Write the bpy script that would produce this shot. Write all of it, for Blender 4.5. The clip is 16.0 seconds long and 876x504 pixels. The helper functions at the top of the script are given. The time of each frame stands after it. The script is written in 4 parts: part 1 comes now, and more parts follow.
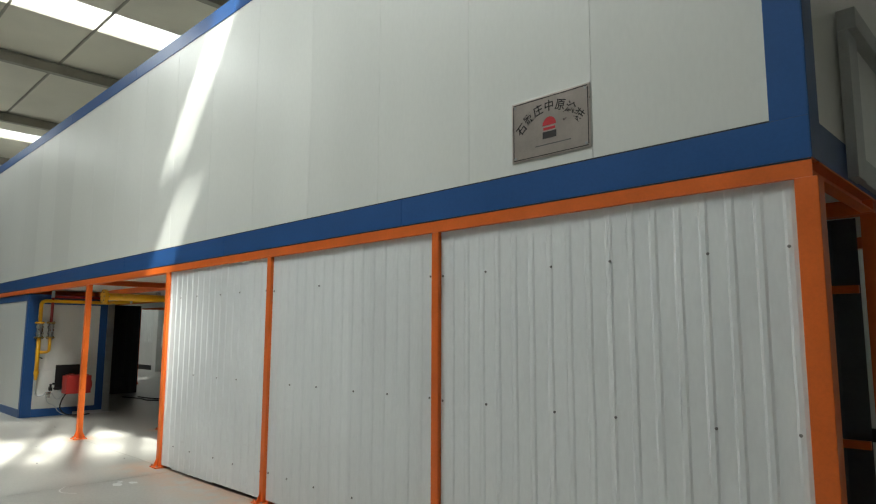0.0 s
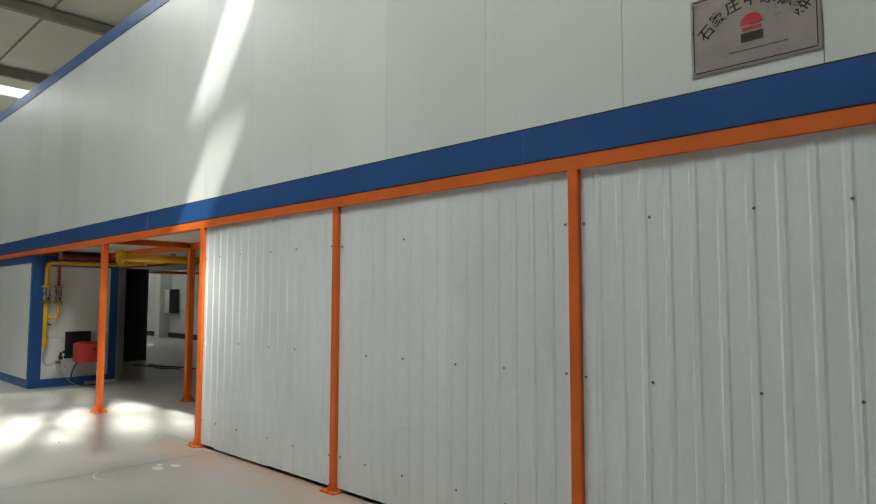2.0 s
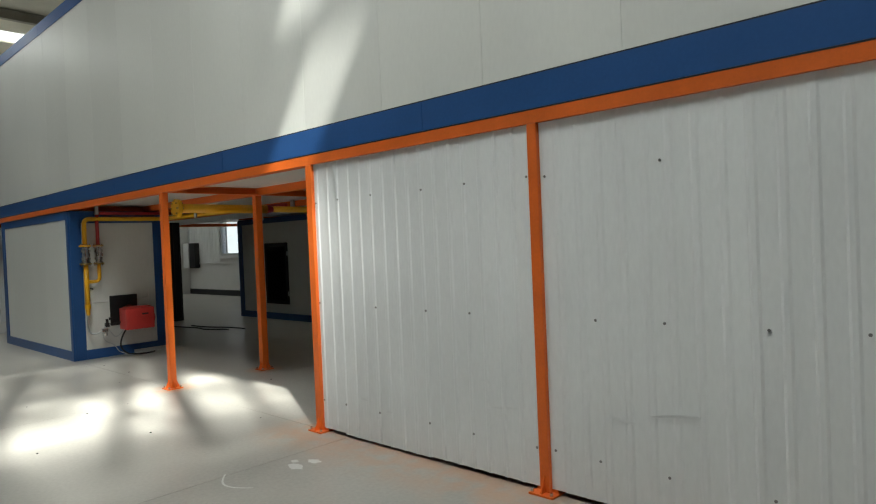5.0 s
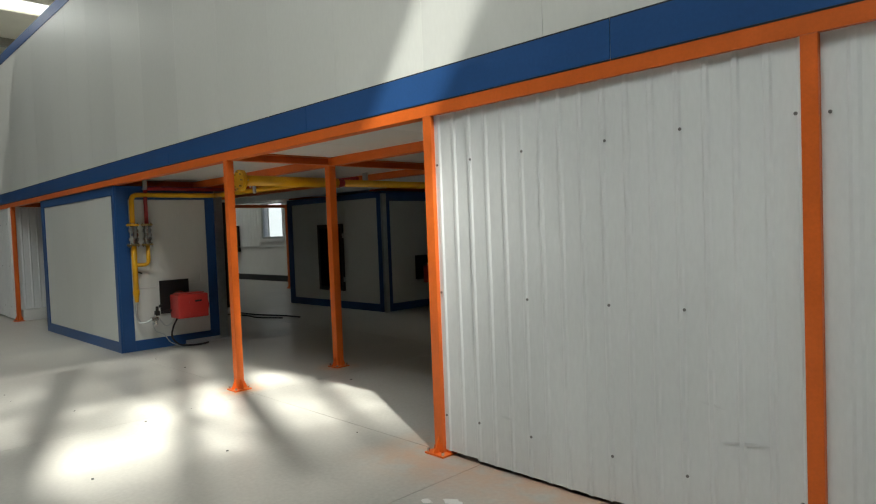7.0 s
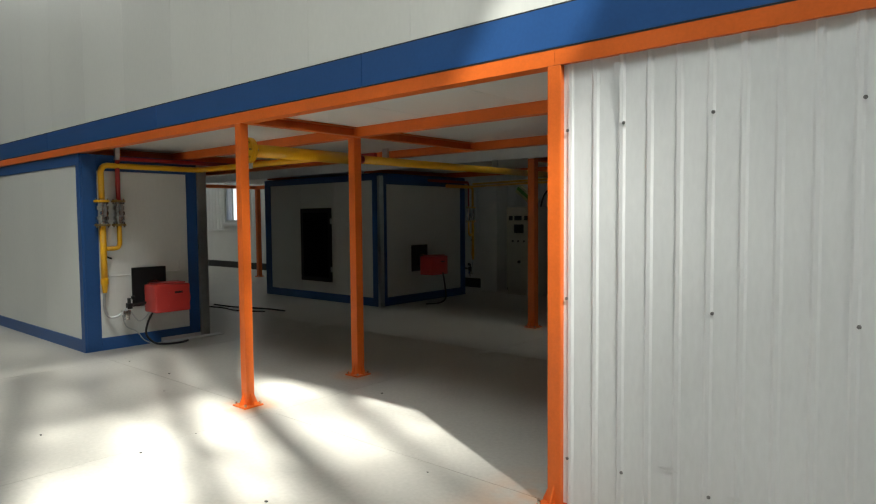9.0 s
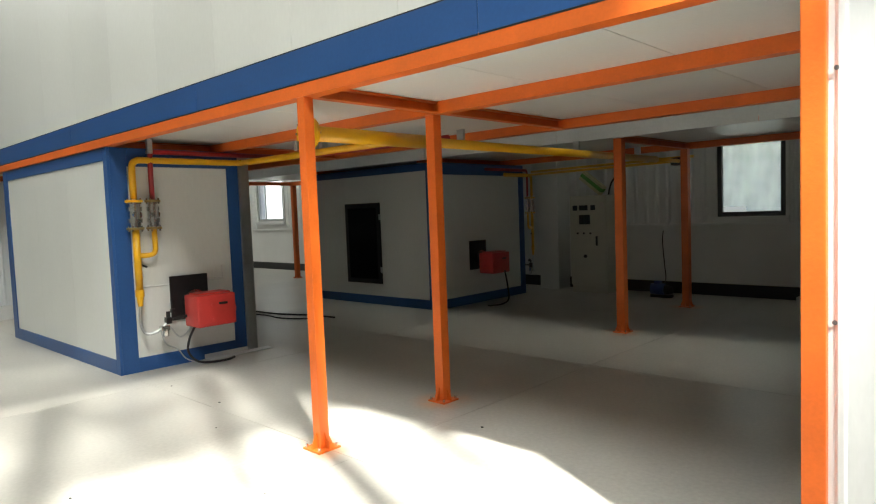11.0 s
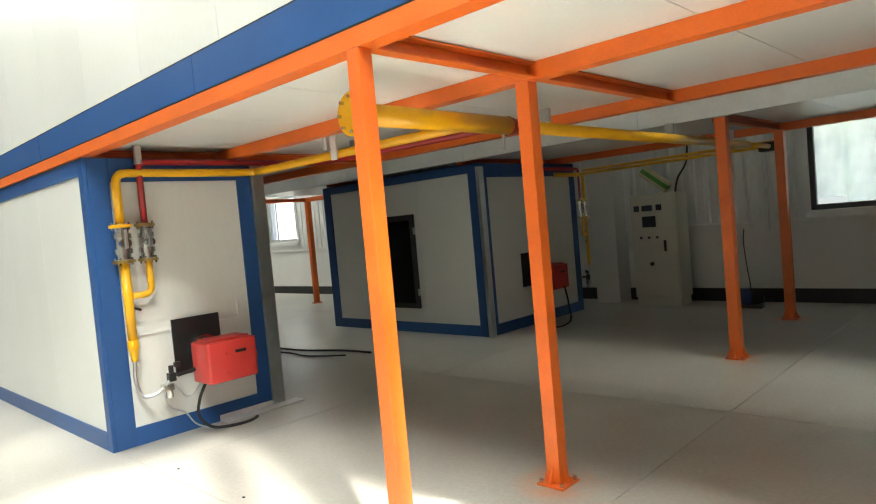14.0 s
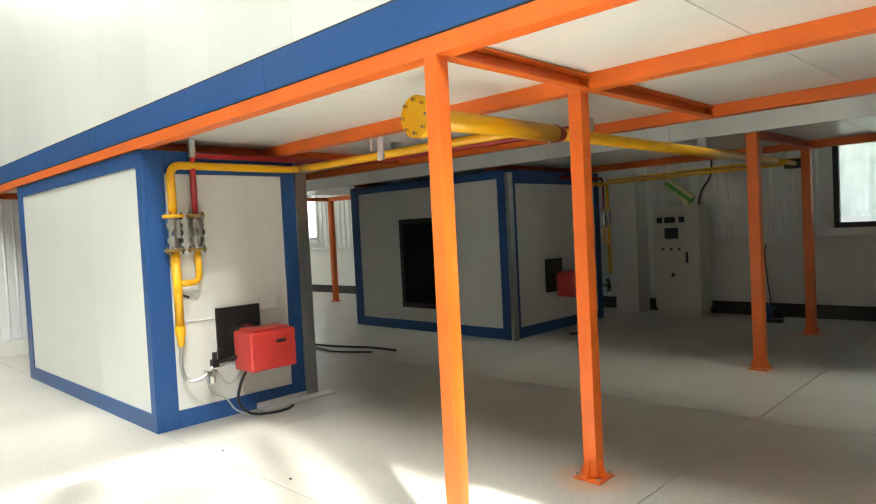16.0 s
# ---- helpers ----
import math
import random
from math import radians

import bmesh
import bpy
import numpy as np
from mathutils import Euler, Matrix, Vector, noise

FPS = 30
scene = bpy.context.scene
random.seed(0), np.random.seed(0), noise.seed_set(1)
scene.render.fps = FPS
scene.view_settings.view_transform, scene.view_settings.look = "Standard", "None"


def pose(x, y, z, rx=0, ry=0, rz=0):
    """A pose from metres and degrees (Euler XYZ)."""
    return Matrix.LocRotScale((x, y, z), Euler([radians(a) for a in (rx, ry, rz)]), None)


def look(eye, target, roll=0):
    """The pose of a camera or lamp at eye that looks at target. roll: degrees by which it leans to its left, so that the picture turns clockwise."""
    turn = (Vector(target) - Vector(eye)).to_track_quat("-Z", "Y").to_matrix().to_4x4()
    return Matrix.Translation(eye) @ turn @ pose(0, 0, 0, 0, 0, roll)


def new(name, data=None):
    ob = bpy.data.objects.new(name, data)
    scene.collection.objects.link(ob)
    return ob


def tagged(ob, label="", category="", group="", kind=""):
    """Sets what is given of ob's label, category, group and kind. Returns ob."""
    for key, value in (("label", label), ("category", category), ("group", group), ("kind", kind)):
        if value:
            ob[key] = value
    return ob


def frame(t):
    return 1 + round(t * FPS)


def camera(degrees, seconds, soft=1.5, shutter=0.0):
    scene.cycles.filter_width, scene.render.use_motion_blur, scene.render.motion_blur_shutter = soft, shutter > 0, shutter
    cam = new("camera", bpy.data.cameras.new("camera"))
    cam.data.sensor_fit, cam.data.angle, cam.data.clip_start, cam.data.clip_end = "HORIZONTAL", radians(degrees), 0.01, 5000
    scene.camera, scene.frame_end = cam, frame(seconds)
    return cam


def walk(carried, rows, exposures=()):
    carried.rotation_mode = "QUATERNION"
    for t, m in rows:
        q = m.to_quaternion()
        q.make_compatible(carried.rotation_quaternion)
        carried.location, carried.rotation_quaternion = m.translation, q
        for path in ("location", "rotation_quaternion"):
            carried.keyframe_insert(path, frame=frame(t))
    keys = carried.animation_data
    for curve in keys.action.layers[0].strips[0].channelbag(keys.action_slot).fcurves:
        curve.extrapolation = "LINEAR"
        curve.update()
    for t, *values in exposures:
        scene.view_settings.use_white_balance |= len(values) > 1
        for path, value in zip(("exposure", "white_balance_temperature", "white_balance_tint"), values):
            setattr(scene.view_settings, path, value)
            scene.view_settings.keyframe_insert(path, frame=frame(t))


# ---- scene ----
cam = camera(68.1, 16.0, 1.2)
PATH = [
    (0, (-0.672, 0.326, 1.586), (-2.06, 1.743, 1.838), 0.2),
    (0.5, (-0.989, 0.245, 1.586), (-2.286, 1.746, 1.841), -1.4),
    (1, (-1.284, 0.248, 1.589), (-2.599, 1.745, 1.768), -1.5),
    (1.5, (-1.606, 0.329, 1.595), (-2.963, 1.788, 1.771), -0.3),
    (2, (-1.953, 0.386, 1.563), (-3.329, 1.83, 1.709), 0.1),
    (2.5, (-2.264, 0.406, 1.59), (-3.656, 1.839, 1.693), -1.3),
    (3, (-2.609, 0.466, 1.602), (-3.997, 1.905, 1.638), -0.5),
    (3.2, (-2.759, 0.487, 1.596), (-4.164, 1.909, 1.623), -0.1),
    (5.3, (-4.188, 0.306, 1.622), (-5.558, 1.762, 1.575), -2.7),
    (5.5, (-4.343, 0.332, 1.601), (-5.765, 1.735, 1.525), -2.5),
    (6, (-4.723, 0.422, 1.571), (-6.143, 1.829, 1.505), -1.4),
    (6.5, (-5.1, 0.483, 1.576), (-6.475, 1.933, 1.501), -4.0),
    (7, (-5.443, 0.602, 1.568), (-6.868, 2.003, 1.496), -2.2),
    (7.5, (-5.774, 0.663, 1.567), (-7.211, 2.052, 1.504), -0.3),
    (8, (-6.174, 0.67, 1.57), (-7.5, 2.16, 1.419), -1.1),
    (8.5, (-6.543, 0.749, 1.562), (-7.901, 2.215, 1.468), -1.7),
    (9, (-6.896, 0.741, 1.561), (-8.204, 2.25, 1.453), -0.5),
    (9.5, (-7.217, 0.744, 1.573), (-8.53, 2.249, 1.473), -2.4),
    (10, (-7.511, 0.874, 1.583), (-8.862, 2.345, 1.474), -2.7),
    (10.2, (-7.631, 0.922, 1.58), (-8.994, 2.38, 1.447), -2.1),
    (12.3, (-8.754, 1.576, 1.558), (-10.113, 3.042, 1.466), -3.7),
    (12.5, (-8.862, 1.611, 1.564), (-10.221, 3.076, 1.488), -5.1),
    (13, (-9.091, 1.76, 1.553), (-10.494, 3.182, 1.449), -3.9),
    (13.5, (-9.299, 1.898, 1.566), (-10.743, 3.277, 1.458), -2.7),
    (14, (-9.519, 1.919, 1.581), (-10.898, 3.364, 1.493), -5.1),
    (14.5, (-9.619, 1.853, 1.587), (-10.945, 3.349, 1.529), -3.9),
    (15, (-9.645, 1.798, 1.58), (-11.004, 3.265, 1.54), -3.8),
    (15.5, (-9.606, 1.71, 1.561), (-11.039, 3.105, 1.526), -3.7),
    (16, (-9.575, 1.611, 1.564), (-10.973, 3.04, 1.494), -2.9),
]
EXPOSURES = [(0.0, 1.98, 6200, 3), (3.2, 1.75, 6200, 4), (5.3, 1.65, 6250, 4), (6.5, 1.62, 6300, 4), (8.5, 1.85, 6300, 5), (10.2, 2.25, 6350, 5), (12.3, 3.6, 6500, 4), (16.0, 3.65, 6500, 4)]
walk(cam, [(t, look(eye, target, roll)) for t, eye, target, roll in PATH], EXPOSURES)

# ---- world, sun and large lights ----
SUN_DIR = Vector((-0.74, 0.355, -1.0)).normalized()
world = bpy.data.worlds.new("sky")
scene.world = world
world.use_nodes = True
wn = world.node_tree
sky = wn.nodes.new("ShaderNodeTexSky")
sky.sky_type = "NISHITA"
sky.sun_disc = False
sky.sun_elevation = math.asin(-SUN_DIR.z)
sky.sun_rotation = math.atan2(-SUN_DIR.x, -SUN_DIR.y)
wn.links.new(sky.outputs[0], wn.nodes["Background"].inputs[0])
wn.nodes["Background"].inputs[1].default_value = 0.06

sun_data = bpy.data.lights.new("sun", "SUN")
sun_data.energy, sun_data.angle, sun_data.color = 5.0, radians(1.4), (1.0, 0.95, 0.86)
sun = new("sun", sun_data)
sun.matrix_world = look((0, 0, 30), Vector((0, 0, 30)) + SUN_DIR)

ROOF_Z = 9.3
HALL_X0, HALL_X1, HALL_Y0, HALL_Y1 = -46.0, 12.0, -11.0, 12.1
SKYLIGHTS = [(-1.5, -9.6), (-16.75, -18.05), (-29.35, -30.65)]   # right and left edge of each band of skylights, which run along y
FAR_Y1 = 11.6   # the last band is drawn out to the back wall to brighten the far end
SKY_Y0, SKY_Y1 = -1.7, 7.7   # the far strips lie between these
EDGE_X1, EDGE_Y0 = 1.1, 0.36   # unseen narrow sheets added beyond the first band to light the cladding softly
NEAR_Y0, NEAR_Y1 = -1.7, 1.08   # the first band is shorter
GAP_Y0, GAP_Y1 = 6.2, 9.2   # and an unseen run of it added over the gap between the ovens to light it
SLOTS = [(-4.10, -3.40, 1.08, 1.60), (-4.80, -4.15, 1.66, 2.45)]   # two small unseen sheets added over the oven to throw the wall's sun streak


def area(name, at, target, sx, sy, watts, color=(1, 1, 1)):
    d = bpy.data.lights.new(name, "AREA")
    d.shape, d.size, d.size_y, d.energy, d.color = "RECTANGLE", sx, sy, watts, color
    o = new(name, d)
    o.matrix_world = look(at, target)
    return o


# stand-ins for sky light; the one over the gap only lifts the edge pan
for (sa, sb), y0, y1, watts in (((-3.2, SKYLIGHTS[0][1]), NEAR_Y0, NEAR_Y1, 135), (SKYLIGHTS[0], GAP_Y0, GAP_Y1, 10), (SKYLIGHTS[1], SKY_Y0, 3.4, 60), (SKYLIGHTS[2], SKY_Y0, FAR_Y1, 100)):
    area("skylight_fill", ((sa + sb) / 2 + 0.001, (y0 + y1) / 2, ROOF_Z - 0.004), ((sa + sb) / 2, (y0 + y1) / 2, 0), sa - sb - 0.1, y1 - y0 - 0.1, watts, (1.0, 0.99, 0.96))

# ---- materials ----


def mat(name, color, rough=0.5, metal=0.0, var=0.12, scale=3.0, fine=60.0, bump=0.08, spec=0.5, stain=None, amount=0.0, coat=0.0, rvar=0.03, island=0.0, stretch=(1, 1, 1)):
    m = bpy.data.materials.new(name)
    m.use_nodes = True
    nt = m.node_tree
    N, L = nt.nodes, nt.links
    b = N["Principled BSDF"]
    tc = N.new("ShaderNodeNewGeometry")
    mp = N.new("ShaderNodeMapping")
    mp.inputs["Scale"].default_value = stretch
    L.new(tc.outputs["Position"], mp.inputs[0])
    n1 = N.new("ShaderNodeTexNoise")
    n1.inputs["Scale"].default_value, n1.inputs["Detail"].default_value = scale, 3
    n2 = N.new("ShaderNodeTexNoise")
    n2.inputs["Scale"].default_value, n2.inputs["Detail"].default_value = fine, 4
    L.new(mp.outputs[0], n1.inputs["Vector"])
    L.new(mp.outputs[0], n2.inputs["Vector"])
    add = N.new("ShaderNodeMath")
    add.operation = "ADD"
    L.new(n1.outputs["Fac"], add.inputs[0])
    mul = N.new("ShaderNodeMath")
    mul.operation = "MULTIPLY"
    mul.inputs[1].default_value = 0.5
    L.new(n2.outputs["Fac"], mul.inputs[0])
    L.new(mul.outputs[0], add.inputs[1])
    mr = N.new("ShaderNodeMapRange")
    mr.inputs["From Min"].default_value, mr.inputs["From Max"].default_value = 0.45, 1.05
    mr.inputs["To Min"].default_value, mr.inputs["To Max"].default_value = 1 - var, 1 + var * 0.5
    L.new(add.outputs[0], mr.inputs["Value"])
    rnd = N.new("ShaderNodeObjectInfo")
    rm = N.new("ShaderNodeMapRange")
    rm.inputs["To Min"].default_value, rm.inputs["To Max"].default_value = 1 - island, 1 + island * 0.4
    L.new(rnd.outputs["Random"], rm.inputs["Value"])
    tot = N.new("ShaderNodeMath")
    tot.operation = "MULTIPLY"
    L.new(mr.outputs[0], tot.inputs[0])
    L.new(rm.outputs[0], tot.inputs[1])
    mix = N.new("ShaderNodeVectorMath")
    mix.operation = "SCALE"
    mix.inputs[0].default_value = color
    L.new(tot.outputs[0], mix.inputs["Scale"])
    out = mix.outputs[0]
    if stain:
        n3 = N.new("ShaderNodeTexNoise")
        n3.inputs["Scale"].default_value, n3.inputs["Detail"].default_value, n3.inputs["Roughness"].default_value = scale * 0.6, 5, 0.55
        L.new(tc.outputs["Position"], n3.inputs["Vector"])
        r3 = N.new("ShaderNodeMapRange")
        r3.inputs["From Min"].default_value, r3.inputs["From Max"].default_value = 0.40, 0.80
        r3.inputs["To Max"].default_value = amount
        L.new(n3.outputs["Fac"], r3.inputs["Value"])
        mc = N.new("ShaderNodeMix")
        mc.data_type = "RGBA"
        L.new(r3.outputs[0], mc.inputs["Factor"])
        L.new(out, mc.inputs["A"])
        mc.inputs["B"].default_value = (*stain, 1)
        out = mc.outputs["Result"]
    L.new(out, b.inputs["Base Color"])
    rr = N.new("ShaderNodeMapRange")
    rr.inputs["From Min"].default_value, rr.inputs["From Max"].default_value = 0.3, 0.7
    rr.inputs["To Min"].default_value, rr.inputs["To Max"].default_value = max(0.03, rough - rvar), min(1, rough + rvar)
    L.new(n1.outputs["Fac"], rr.inputs["Value"])
    L.new(rr.outputs[0], b.inputs["Roughness"])
    b.inputs["Metallic"].default_value = metal
    b.inputs["Specular IOR Level"].default_value = spec
    b.inputs["Coat Weight"].default_value = coat
    if bump:
        bp = N.new("ShaderNodeBump")
        bp.inputs["Strength"].default_value, bp.inputs["Distance"].default_value = bump, 0.01
        L.new(n2.outputs["Fac"], bp.inputs["Height"])
        L.new(bp.outputs[0], b.inputs["Normal"])
    return m


WHITE = mat("panel_paint", (0.73, 0.74, 0.71), 0.34, 0, 0.07, 0.9, 40, 0.03, island=0.04, stretch=(1, 1, 0.35))
SHEET = mat("sheet_paint", (0.80, 0.82, 0.83), 0.32, 0, 0.10, 1.3, 50, 0.05, stain=(0.6, 0.6, 0.6), amount=0.25, island=0.05, stretch=(1, 1, 0.3))
WALLP = mat("wall_sheet_paint", (0.72, 0.73, 0.72), 0.5, 0, 0.10, 1.0, 40, 0.05)
WALL_GREY = mat("unseen_wall_grey", (0.36, 0.355, 0.34), 0.85, 0, 0.15, 1.2, 40, 0.1)
PLASTER = mat("plaster", (0.74, 0.74, 0.72), 0.8, 0, 0.10, 1.0, 60, 0.12, stain=(0.55, 0.53, 0.5), amount=0.3)
CEILM = mat("roof_sheet", (0.68, 0.64, 0.54), 0.6, 0, 0.12, 0.6, 30, 0.05)
BLUE = mat("blue_trim", (0.026, 0.09, 0.27), 0.38, 0.0, 0.16, 1.6, 45, 0.04, spec=0.35, island=0.06, stain=(0.03, 0.09, 0.27), amount=0.3)
ORANGE = mat("orange_paint", (0.80, 0.155, 0.018), 0.42, 0, 0.16, 4, 70, 0.10, stain=(0.50, 0.11, 0.02), amount=0.35, island=0.08)
YELLOW = mat("yellow_paint", (0.80, 0.42, 0.01), 0.35, 0, 0.12, 5, 80, 0.06)
REDP = mat("red_pipe_paint", (0.33, 0.015, 0.018), 0.38, 0, 0.15, 5, 80, 0.06)
BURNER = mat("burner_red", (0.60, 0.045, 0.038), 0.40, 0, 0.10, 6, 90, 0.03, coat=0.2)
BLACK = mat("black_plate", (0.012, 0.012, 0.013), 0.45, 0, 0.3, 6, 90, 0.05)
DARKG = mat("black_door_glass", (0.010, 0.011, 0.013), 0.12, 0, 0.2, 3, 40, 0.0)
STEEL = mat("galvanised", (0.58, 0.60, 0.61), 0.34, 1.0, 0.18, 6, 50, 0.06)
ZINC = mat("pale_zinc_sheet", (0.66, 0.66, 0.66), 0.36, 0.25, 0.12, 3, 40, 0.03)
IRON = mat("valve_steel", (0.74, 0.74, 0.71), 0.24, 1.0, 0.3, 14, 80, 0.10)
BRASS = mat("flange_brass", (0.55, 0.40, 0.16), 0.36, 1.0, 0.25, 12, 80, 0.08)
RUBBER = mat("black_rubber", (0.015, 0.015, 0.016), 0.6, 0, 0.2, 20, 120, 0.1)
CABINET = mat("cabinet_enamel", (0.56, 0.55, 0.47), 0.42, 0, 0.06, 3, 80, 0.03)
ALU = mat("dark_aluminium", (0.03, 0.033, 0.037), 0.4, 0.0, 0.2, 6, 60, 0.03)
SKIRT = mat("dark_skirting", (0.022, 0.022, 0.023), 0.5, 0, 0.25, 3, 50, 0.05)
GREYP = mat("grey_frame_paint", (0.44, 0.46, 0.45), 0.45, 0, 0.15, 4, 60, 0.06)
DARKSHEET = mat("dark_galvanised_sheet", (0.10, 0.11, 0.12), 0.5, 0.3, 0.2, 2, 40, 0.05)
STEELP = mat("roof_steel_paint", (0.30, 0.28, 0.23), 0.6, 0, 0.2, 2, 40, 0.05)
PLATE = mat("nameplate_metal", (0.60, 0.54, 0.50), 0.30, 0.75, 0.14, 9, 70, 0.03)
INK = mat("black_ink", (0.02, 0.015, 0.015), 0.5, 0, 0.1, 9, 70, 0)
INKR = mat("red_ink", (0.50, 0.02, 0.03), 0.5, 0, 0.1, 9, 70, 0)
SCREW = mat("screw_head", (0.24, 0.24, 0.24), 0.4, 0.8, 0.2, 30, 90, 0)
GREEN = mat("green_print", (0.10, 0.32, 0.05), 0.5, 0, 0.15, 9, 70, 0.02)
CARD = mat("pale_card", (0.62, 0.58, 0.36), 0.7, 0, 0.15, 9, 70, 0.03)
BLUEM = mat("motor_blue", (0.02, 0.06, 0.24), 0.4, 0, 0.2, 9, 70, 0.05)
SCREEN = mat("screen_dark", (0.03, 0.04, 0.05), 0.15, 0, 0.1, 4, 40, 0)
WHITEP = mat("white_plastic", (0.75, 0.75, 0.74), 0.4, 0, 0.05, 6, 60, 0.02)

# concrete: pale, trowelled, with soft stains and an orange-dusted strip where the frame was painted
CONC = mat("trowelled_concrete", (0.46, 0.445, 0.41), 0.35, 0, 0.26, 0.8, 34, 0.015, stain=(0.34, 0.325, 0.30), amount=0.45, rvar=0.06, island=0.03, spec=0.38)


def overspray(m):
    """Orange paint dust on the concrete along the clad bays and round the posts, broken up by noise."""
    N, L = m.node_tree.nodes, m.node_tree.links
    b = N["Principled BSDF"]
    base = b.inputs["Base Color"].links[0].from_socket
    geo, sep = N.new("ShaderNodeNewGeometry"), N.new("ShaderNodeSeparateXYZ")
    L.new(geo.outputs["Position"], sep.inputs[0])

    def op(kind, a, c):
        n = N.new("ShaderNodeMath")
        n.operation = kind
        for i, v in enumerate((a, c)):
            if isinstance(v, (int, float)):
                n.inputs[i].default_value = v
            else:
                L.new(v, n.inputs[i])
        return n.outputs[0]

    def ramp(v, a, c):
        n = N.new("ShaderNodeMapRange")
        n.interpolation_type = "SMOOTHSTEP"
        n.inputs["From Min"].default_value, n.inputs["From Max"].default_value = a, c
        L.new(v, n.inputs["Value"])
        return n.outputs[0]

    strip = op("MULTIPLY", op("MULTIPLY", ramp(sep.outputs["Y"], 3.05, 3.60), ramp(sep.outputs["Y"], 4.3, 3.8)), ramp(sep.outputs["X"], -9.3, -8.8))
    total = op("MULTIPLY", strip, 0.55)
    for px, py in ((-11.605, 3.745), (-11.68, 5.03), (-11.82, 8.45), (-11.94, 10.72)):
        d = N.new("ShaderNodeVectorMath")
        d.operation = "DISTANCE"
        L.new(geo.outputs["Position"], d.inputs[0])
        d.inputs[1].default_value = (px, py, 0)
        total = op("MAXIMUM", total, op("MULTIPLY", ramp(d.outputs["Value"], 0.32, 0.12), 0.7))
    nz = N.new("ShaderNodeTexNoise")
    nz.inputs["Scale"].default_value, nz.inputs["Detail"].default_value = 5.0, 6
    L.new(geo.outputs["Position"], nz.inputs["Vector"])
    total = op("MULTIPLY", total, ramp(nz.outputs["Fac"], 0.30, 0.62))
    mc = N.new("ShaderNodeMix")
    mc.data_type = "RGBA"
    L.new(total, mc.inputs["Factor"])
    L.new(base, mc.inputs["A"])
    mc.inputs["B"].default_value = (0.56, 0.30, 0.16, 1)
    L.new(mc.outputs["Result"], b.inputs["Base Color"])


overspray(CONC)

# ---- mesh helpers ----


def add_box(bm, x0, x1, y0, y1, z0, z1, bevel=0.0):
    r = bmesh.ops.create_cube(bm, size=1.0)
    for v in r["verts"]:
        v.co = ((x0 + x1) / 2 + v.co.x * (x1 - x0), (y0 + y1) / 2 + v.co.y * (y1 - y0), (z0 + z1) / 2 + v.co.z * (z1 - z0))
    if bevel:
        es = list({e for v in r["verts"] for e in v.link_edges})
        bmesh.ops.bevel(bm, geom=es, offset=bevel, segments=2, affect="EDGES", profile=0.6)
    return bm


def bbox(x0, x1, y0, y1, z0, z1, bevel=0.0):
    return add_box(bmesh.new(), x0, x1, y0, y1, z0, z1, bevel)


def add_cyl(bm, a, b, r, seg=16, r2=None):
    a, b = Vector(a), Vector(b)
    d = b - a
    m = Matrix.Translation((a + b) / 2) @ d.to_track_quat("Z", "Y").to_matrix().to_4x4()
    bmesh.ops.create_cone(bm, cap_ends=True, segments=seg, radius1=r, radius2=r if r2 is None else r2, depth=d.length, matrix=m)
    return bm


def cyl(a, b, r, seg=16, r2=None):
    return add_cyl(bmesh.new(), a, b, r, seg, r2)


def add_tube(bm, pts, r, seg=12):
    """A round bar swept along points."""
    pts = [Vector(p) for p in pts]
    rings, up = [], None
    for i, p in enumerate(pts):
        t = (pts[min(i + 1, len(pts) - 1)] - pts[max(i - 1, 0)]).normalized()
        if up is None:
            up = t.orthogonal().normalized()
        up = (up - t * up.dot(t)).normalized()
        side = t.cross(up)
        rings.append([bm.verts.new(p + r * (math.cos(a) * up + math.sin(a) * side)) for a in (2 * math.pi * k / seg for k in range(seg))])
    for A, B in zip(rings, rings[1:]):
        for k in range(seg):
            bm.faces.new((A[k], A[(k + 1) % seg], B[(k + 1) % seg], B[k]))
    bm.faces.new(rings[0][::-1])
    bm.faces.new(rings[-1])
    return bm


def rounded(pts, r, n=6):
    """A polyline with its corners turned into elbows of radius r."""
    pts = [Vector(p) for p in pts]
    out = [pts[0]]
    for a, b, c in zip(pts, pts[1:], pts[2:]):
        u, v = (a - b).normalized(), (c - b).normalized()
        rr = min(r, (a - b).length * 0.49, (c - b).length * 0.49)
        p, q = b + u * rr, b + v * rr
        for k in range(n + 1):
            s = k / n
            out.append(p * (1 - s) ** 2 + b * 2 * s * (1 - s) + q * s * s)
    out.append(pts[-1])
    return out


def sagging(pts, n=40, wob=0.0):
    """A smooth curve through points (Catmull-Rom), for hoses and cables."""
    pts = [Vector(p) for p in pts]
    pts = [pts[0]] + pts + [pts[-1]]
    out = []
    segs = len(pts) - 3
    for i in range(segs):
        a, b, c, d = pts[i:i + 4]
        for k in range(max(2, n // segs)):
            t = k / max(2, n // segs)
            out.append(0.5 * ((2 * b) + (c - a) * t + (2 * a - 5 * b + 4 * c - d) * t * t + (3 * b - a - 3 * c + d) * t ** 3))
    out.append(pts[-2])
    return out


def mesh_of(bm, name, material, smooth=False):
    bmesh.ops.recalc_face_normals(bm, faces=bm.faces)
    me = bpy.data.meshes.new(name)
    bm.to_mesh(me)
    bm.free()
    me.materials.append(material)
    if smooth:
        for p in me.polygons:
            p.use_smooth = len(p.vertices) == 4
    return me


def part(name, bm, material, parent=None, label="", smooth=False):
    ob = new(name, mesh_of(bm, name, material, smooth))
    ob.parent = parent
    if label:
        tagged(ob, label)
    return ob


